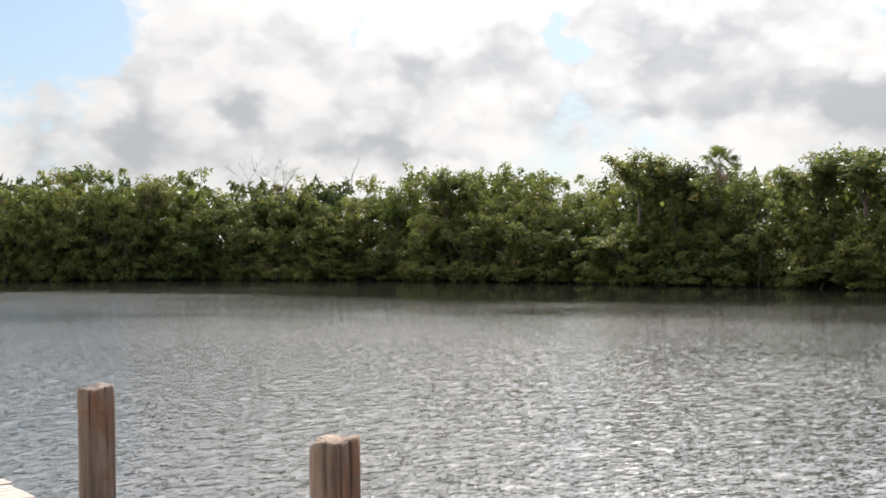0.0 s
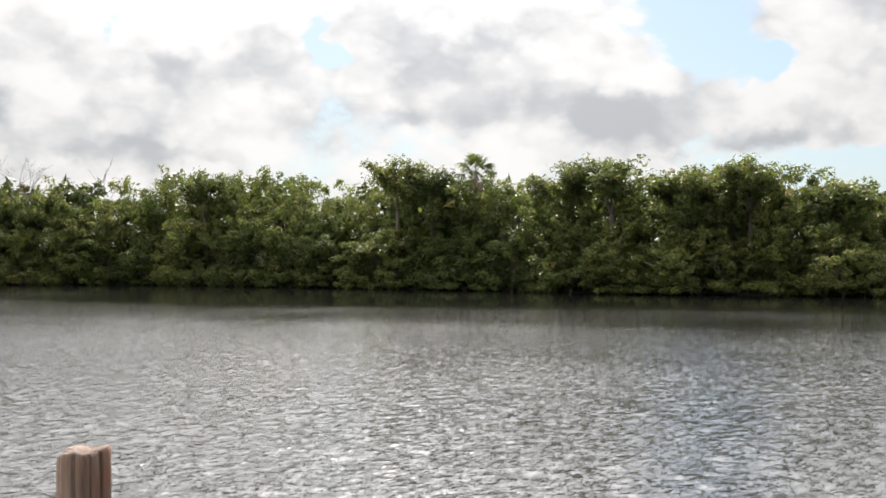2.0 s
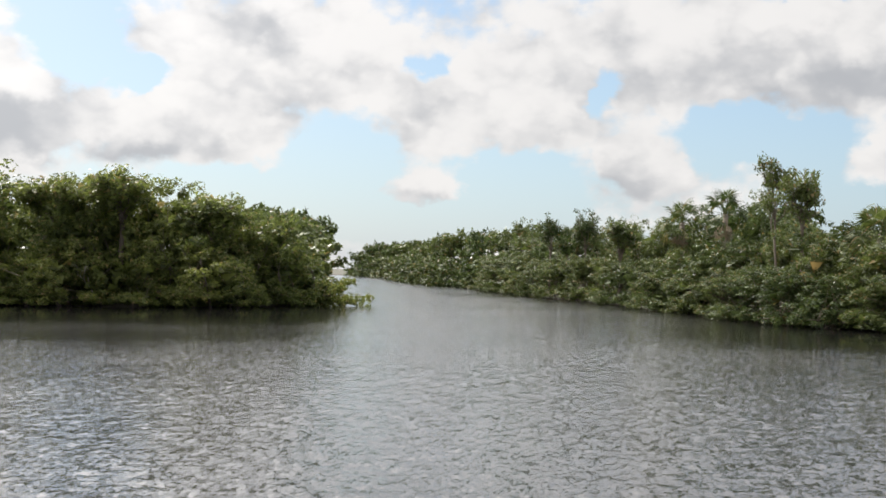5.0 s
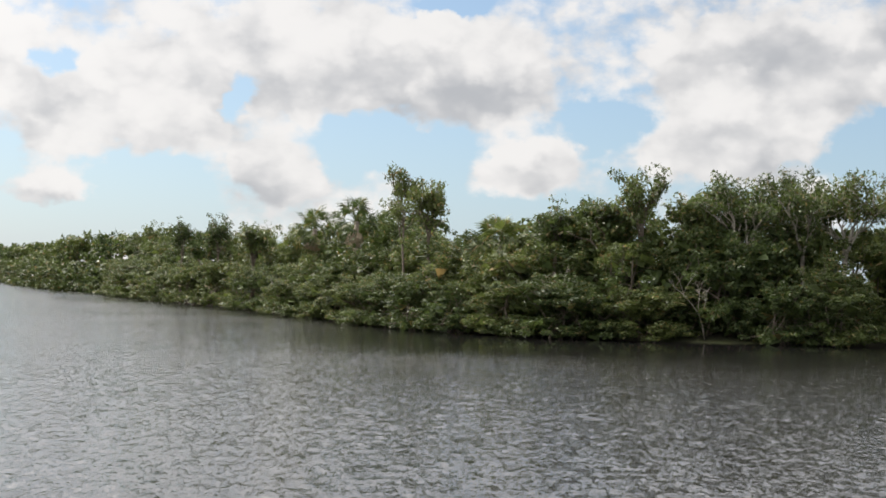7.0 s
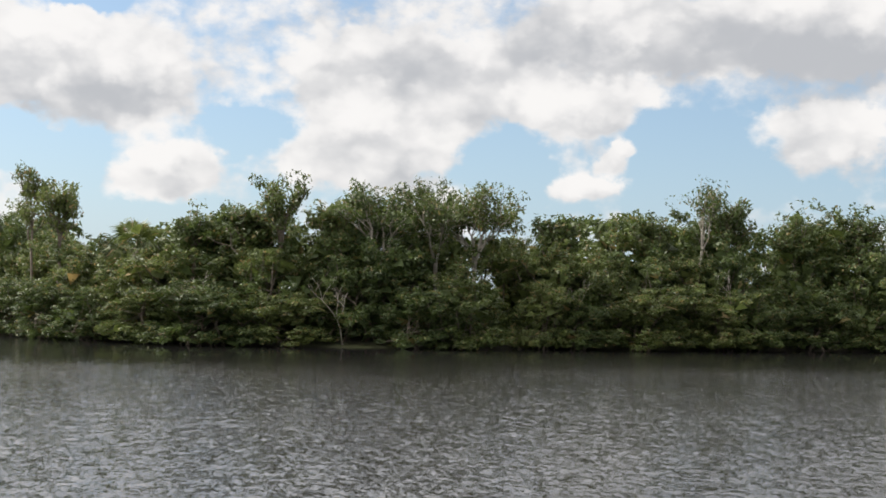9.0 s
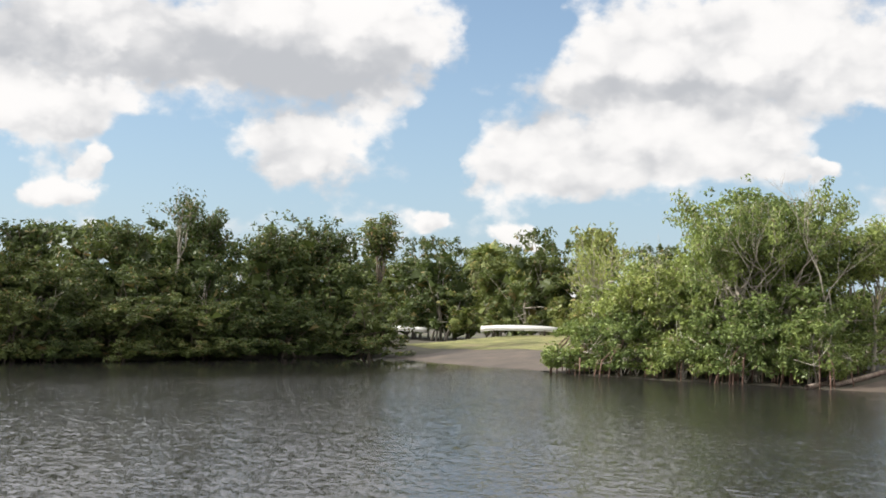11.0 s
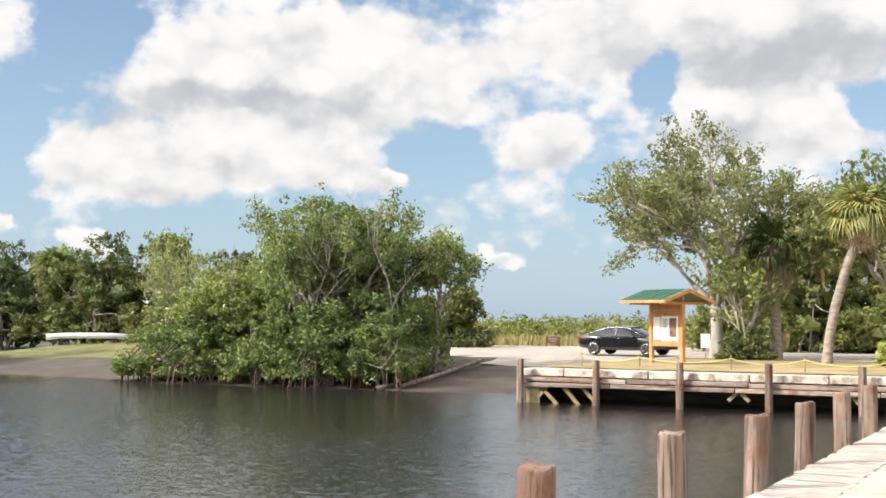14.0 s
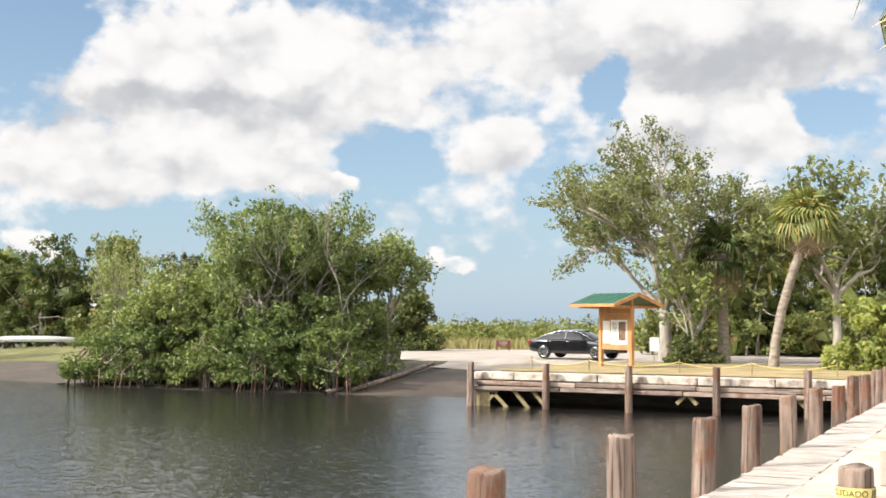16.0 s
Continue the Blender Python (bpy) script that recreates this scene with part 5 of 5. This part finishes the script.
# ---- parked saloon car ----
def build_car(m):
    car = thing("car", m, "glossy black saloon car on the marl lot", "car")
    # stations along the length: x, half width, sill, shoulder
    st = [(-2.42, 0.62, 0.42, 0.74), (-2.34, 0.80, 0.32, 0.92), (-2.0, 0.90, 0.26, 0.98), (-1.2, 0.93, 0.22, 0.97), (0.0, 0.93, 0.21, 0.94), (1.0, 0.93, 0.22, 0.92), (1.7, 0.91, 0.25, 0.86), (2.2, 0.82, 0.30, 0.76), (2.42, 0.60, 0.38, 0.62)]
    verts, faces = [], []
    for x, w, lo, hi in st:
        mid = (lo + hi) / 2
        ring = [(-w * 0.90, lo), (-w, lo + 0.10), (-w * 1.0, mid), (-w * 0.985, hi - 0.10), (-w * 0.90, hi - 0.02), (-w * 0.5, hi + 0.03), (0, hi + 0.045), (w * 0.5, hi + 0.03), (w * 0.90, hi - 0.02), (w * 0.985, hi - 0.10), (w, mid), (w, lo + 0.10), (w * 0.90, lo)]
        verts += [(x, y, z) for y, z in ring]
    n = 13
    for i in range(len(st) - 1):
        for k in range(n):
            faces.append((i * n + k, i * n + (k + 1) % n, (i + 1) * n + (k + 1) % n, (i + 1) * n + k))
    faces += [tuple(range(n)), tuple((len(st) - 1) * n + k for k in range(n))]
    body = mesh_object("body", verts, faces, CAR_PAINT, car, smooth=True)
    md = body.modifiers.new("round", "SUBSURF")
    md.levels = md.render_levels = 2
    # cabin: glass hull under a painted roof
    def hull(stations, name, mat, grow=0.0):
        vs, fs = [], []
        for x, w0, z0, w1, z1 in stations:
            vs += [(x, -w0 - grow, z0), (x, -w1 - grow, z1), (x, -w1 * 0.5, z1 + 0.035 + grow), (x, w1 * 0.5, z1 + 0.035 + grow), (x, w1 + grow, z1), (x, w0 + grow, z0)]
        for i in range(len(stations) - 1):
            for k in range(5):
                fs.append((i * 6 + k, i * 6 + k + 1, (i + 1) * 6 + k + 1, (i + 1) * 6 + k))
        ob = mesh_object(name, vs, fs, mat, car, smooth=True)
        return ob
    cabin = [(-1.95, 0.72, 0.96, 0.70, 0.97), (-1.45, 0.80, 0.95, 0.66, 1.17), (-0.9, 0.82, 0.94, 0.62, 1.33), (-0.2, 0.83, 0.93, 0.60, 1.385), (0.35, 0.83, 0.92, 0.60, 1.33), (0.85, 0.80, 0.91, 0.66, 1.10), (1.30, 0.74, 0.89, 0.72, 0.90)]
    hull(cabin, "glazing", CAR_GLASS)
    roof_v, roof_f = [], []
    rs = [(-1.5, 0.655, 1.165), (-0.9, 0.625, 1.335), (-0.2, 0.605, 1.395), (0.38, 0.605, 1.335)]
    for x, w1, z1 in rs:
        roof_v += [(x, -w1 - 0.012, z1 - 0.045), (x, -w1, z1 + 0.006), (x, -w1 * 0.5, z1 + 0.045), (x, w1 * 0.5, z1 + 0.045), (x, w1, z1 + 0.006), (x, w1 + 0.012, z1 - 0.045)]
    for i in range(3):
        roof_f += [(i * 6 + k, i * 6 + k + 1, i * 6 + k + 7, i * 6 + k + 6) for k in range(5)]
    mesh_object("roof", roof_v, roof_f, CAR_PAINT, car, smooth=True)
    for s in (-1, 1):
        v, f = tubes([([(-1.9, s * 0.735, 0.975), (-1.45, s * 0.69, 1.165), (-0.9, s * 0.645, 1.31), (-0.2, s * 0.625, 1.365), (0.35, s * 0.63, 1.315), (0.9, s * 0.70, 1.07), (1.25, s * 0.755, 0.915)], [0.010] * 7, 6)])
        mesh_object("window_trim", v, f, CHROME, car, "bright window trim", smooth=True)
        part("pillar", box_bm(0.07, 0.03, 0.44, (-0.28, s * 0.735, 1.14), 0.008, rot=Matrix.Rotation(s * 0.46, 4, "X")), CAR_PAINT, car)
        part("mirror", box_bm(0.12, 0.17, 0.12, (0.78, s * 0.96, 1.0), 0.035), CAR_PAINT, car)
        for nm, x0, x1 in (("front_door", -0.25, 0.95), ("rear_door", -1.25, -0.30)):
            d = part(nm, box_bm(x1 - x0, 0.02, 0.50, ((x0 + x1) / 2, s * 0.927, 0.63), 0.006), CAR_PAINT, car)
            part("door_handle", box_bm(0.17, 0.03, 0.026, (x0 + 0.18, s * 0.945, 0.83), 0.008), CHROME, d)
        part("headlight", box_bm(0.30, 0.26, 0.15, (2.12, s * 0.66, 0.68), 0.04, rot=Matrix.Rotation(-s * 0.5, 4, "Z")), CLEAR_LENS, car)
        part("tail_light", box_bm(0.20, 0.34, 0.16, (-2.28, s * 0.66, 0.80), 0.04), RED_LENS, car)
        for x in (-1.42, 1.44):
            wl = new("wheel")
            wl.parent = car
            wl.location, wl.rotation_euler = (x, s * 0.85, 0.335), (radians(90), 0, 0)
            bm = bmesh.new()
            bmesh.ops.create_cone(bm, cap_ends=True, segments=28, radius1=0.335, radius2=0.335, depth=0.23)
            bmesh.ops.bevel(bm, geom=[e for e in bm.edges if len(e.link_faces) == 2 and e.calc_face_angle(0) > 1], offset=0.03, segments=2, affect="EDGES")
            part("tyre", bm, RUBBER, wl, smooth=False)
            bm = bmesh.new()
            for j in range(5):
                for q in (-0.16, 0.16):
                    a = 2 * math.pi * j / 5 + q
                    box_bm(0.21, 0.05, 0.03, (0.13 * math.cos(a), 0.13 * math.sin(a), -s * 0.118), 0, bm, Matrix.Rotation(a, 4, "Z"))
            bmesh.ops.create_cone(bm, cap_ends=True, segments=20, radius1=0.06, radius2=0.05, depth=0.03, matrix=Matrix.Translation((0, 0, -s * 0.12)))
            rim_v, rim_f = tubes([([(0.235 * math.cos(2 * math.pi * j / 24), 0.235 * math.sin(2 * math.pi * j / 24), -s * 0.118) for j in range(25)], [0.02] * 25, 6)])
            part("alloy_spider", bm, CHROME, wl, "bright alloy spokes")
            mesh_object("rim", rim_v, rim_f, CHROME, wl, smooth=True)
    part("grille", box_bm(0.05, 0.75, 0.20, (2.40, 0, 0.58), 0.02), CHROME, car)
    part("bumper_intake", box_bm(0.05, 1.2, 0.12, (2.36, 0, 0.36), 0.02), RUBBER, car)


build_car(pose(58.8, 20.0, 1.2, 0, 0, -98))


# ---- sign, canoes ----
def small_sign():
    t = thing("low_sign", pose(75.0, 30.6, 1.2, 0, 0, 22), "low dark brown park sign board", "sign")
    part("board", box_bm(0.05, 0.95, 0.42, (0, 0, 0.42), 0.01), SIGN_BROWN, t)
    for y in (-0.4, 0.4):
        part("post", box_bm(0.08, 0.08, 0.7, (0.06, y, 0.2), 0.005), SIGN_BROWN, t)
    for j in range(3):
        part("text_line", box_bm(0.01, 0.66 - 0.15 * j, 0.035, (-0.03, 0, 0.53 - j * 0.10)), CONCRETE_PALE, t)


small_sign()


def canoe(m, label, rack=True):
    """An upturned canoe: hull lofted from pointed ends."""
    t = thing("canoe", m, label, "canoe", "upturned canoes")
    vs, fs, n = [], [], 17
    for i in range(n):
        s = -1 + 2 * i / (n - 1)
        w = 0.44 * (1 - abs(s) ** 2.6) + 0.012
        h = 0.34 + 0.10 * abs(s) ** 6
        for k in range(9):
            a = math.pi * k / 8
            vs.append((s * 2.6, -w * math.cos(a), 0.03 * (1 - abs(s)) * 0 + (h - 0.08 * abs(s) ** 3) * math.sin(a) ** 0.75 - 0.12 * abs(s) ** 4))
    for i in range(n - 1):
        fs += [(i * 9 + k, i * 9 + k + 1, i * 9 + k + 10, i * 9 + k + 9) for k in range(8)]
    hull = mesh_object("hull", vs, fs, ALUMINIUM, t, smooth=True)
    md = hull.modifiers.new("thick", "SOLIDIFY")
    md.thickness = 0.01
    for s in (-1, 1):
        v, f = tubes([([(q * 2.6, s * (0.44 * (1 - abs(q) ** 2.6) + 0.02), -0.12 * abs(q) ** 4) for q in np.linspace(-1, 1, 15)], [0.02] * 15, 6)])
        mesh_object("gunwale", v, f, ALUMINIUM, t, smooth=True)
    return t


canoe(pose(61.5, 57.6, 1.15 + 0.36, 0, 0, -46), "upturned aluminium canoe on low trestles")
canoe(pose(60.6, 69.6, 1.15 + 0.08, 0, 0, -52), "upturned aluminium canoe on the grass")
for dx in (-1.7, 1.7):
    c, s = math.cos(radians(-46)), math.sin(radians(-46))
    tr = thing("trestle", pose(61.5 + dx * c, 57.6 + dx * s, 1.15, 0, 0, -46), "low dark timber trestle under a canoe", "trestle", "canoe trestles")
    part("beam", box_bm(0.09, 1.0, 0.09, (0, 0, 0.32), 0.005), WOOD_WET, tr)
    for y in (-0.4, 0.4):
        part("leg", box_bm(0.08, 0.08, 0.40, (0, y, 0.10), 0.005), WOOD_WET, tr)

# ---- trees of the parking lot ----
broadleaf("buttonwood_tree", "tall sparse grey-barked tree with wind-bent leaves", pose(57.2, 15.2, 1.15), 201, 11.2, 5.0, 0.27, LEAF_GREY, 0.20, 18, BARK_GREY, levels=5, first=0.20, clump=0.46, forks=3, up=0.66, bare=0.12, breadth=5.7)
broadleaf("buttonwood_tree", "small many-stemmed pale-barked tree with sparse leaves", pose(55.6, 13.3, 1.15), 203, 5.2, 2.2, 0.12, LEAF_GRAPE, 0.26, 5, BARK_GREY, levels=4, first=0.12, clump=0.35, forks=3, up=1.1, bare=0.3)
ob = mangrove("shrub", 404, 1.5, 2.8, 0.22, 30, 40, LEAF_MANGROVE, stems=5, low=0.03, sprigs=3, clump=0.32)
ob.matrix_world = Matrix.Translation((55.2, 13.2, 1.12))
tagged(ob, "low dark shrub at the foot of the pale-barked tree", "shrub")
sabal_palm("cabbage_palm", "leaning cabbage palm with dead fronds under its head", pose(52.5, 9.4, 1.15), 301, [(0, 0, -0.3), (0.05, -0.1, 1.0), (0.2, -0.35, 2.4), (0.3, -0.8, 4.0), (0.35, -1.25, 5.2), (0.35, -1.35, 6.2)], 0.20, fronds=46, stalk=0.65, fan=0.85, dead=20)
# darker mangrove leaf colour on these fronds stands in for shade
sabal_palm("cabbage_palm", "shaded cabbage palm with brown hanging fronds", pose(56.7, 12.3, 1.15), 302, [(0, 0, -0.3), (0, 0.05, 2.0), (0.0, 0.1, 4.2), (0, 0.1, 5.0)], 0.24, fronds=22, fan=0.95, dead=22, mat=LEAF_MANGROVE)
broadleaf("gumbo_tree", "leafy green tree at the lawn's edge", pose(56.6, 7.4, 1.15), 202, 8.6, 5.0, 0.16, LEAF_GREY, 0.28, 18, BARK_GREY, levels=4, first=0.3, clump=0.62, forks=3)
ob = mangrove("sea_grape_bush", 401, 2.9, 3.4, 0.26, 40, 70, LEAF_GRAPE, stems=6, low=0.05, sprigs=5, clump=0.4)
ob.matrix_world = Matrix.Translation((51.2, 5.6, 1.1))
tagged(ob, "bright green sea grape bush with round leaves", "bush")
sabal_palm("cabbage_palm", "tall palm beside the dock with drooping dead frond tips", pose(13.4, 0.0, 1.05), 303, [(0, 0, -0.3), (0, 0, 2.2), (0, 0.1, 4.4), (0, 0.25, 5.9)], 0.2, fronds=12, stalk=1.0, fan=0.86, dead=34)


def white_notice():
    t = thing("white_notice", pose(55.4, 15.2, 1.15, 0, 0, 16), "white notice board on a thin stake by the tree", "sign")
    part("board", box_bm(0.03, 0.42, 0.62, (-0.03, 0, 0.85), 0.005), WHITE_PAPER, t)
    part("stake", box_bm(0.05, 0.05, 1.4, (0.01, 0, 0.45), 0.004), WOOD_WALE, t)


white_notice()
v, f = tube([(44.6, 24.9, 0.10), (48.0, 25.0, 0.42), (53.0, 25.2, 0.98)], [0.10, 0.11, 0.10], 9)
tagged(mesh_object("ramp_edge_log", v, f, WOOD_WALE, smooth=True), "grey weathered log along the boat ramp's edge", "log", "ramp edge logs")
v, f = tube([(43.4, 25.4, 0.02), (45.6, 25.6, 0.16)], [0.11, 0.10], 8)
tagged(mesh_object("ramp_edge_log", v, f, WOOD_WALE, smooth=True), "grey weathered log lying at the water's edge", "log", "ramp edge logs")
bx = thing("utility_box", pose(55.0, 28.2, 1.05, 0, 0, -62), "dark utility box beside the mangroves", "box")
part("body", box_bm(0.5, 0.7, 0.75, (0, 0, 0.37), 0.02), WOOD_WET, bx)
part("lid", box_bm(0.56, 0.76, 0.06, (0, 0, 0.78), 0.01), WOOD_WET, bx)
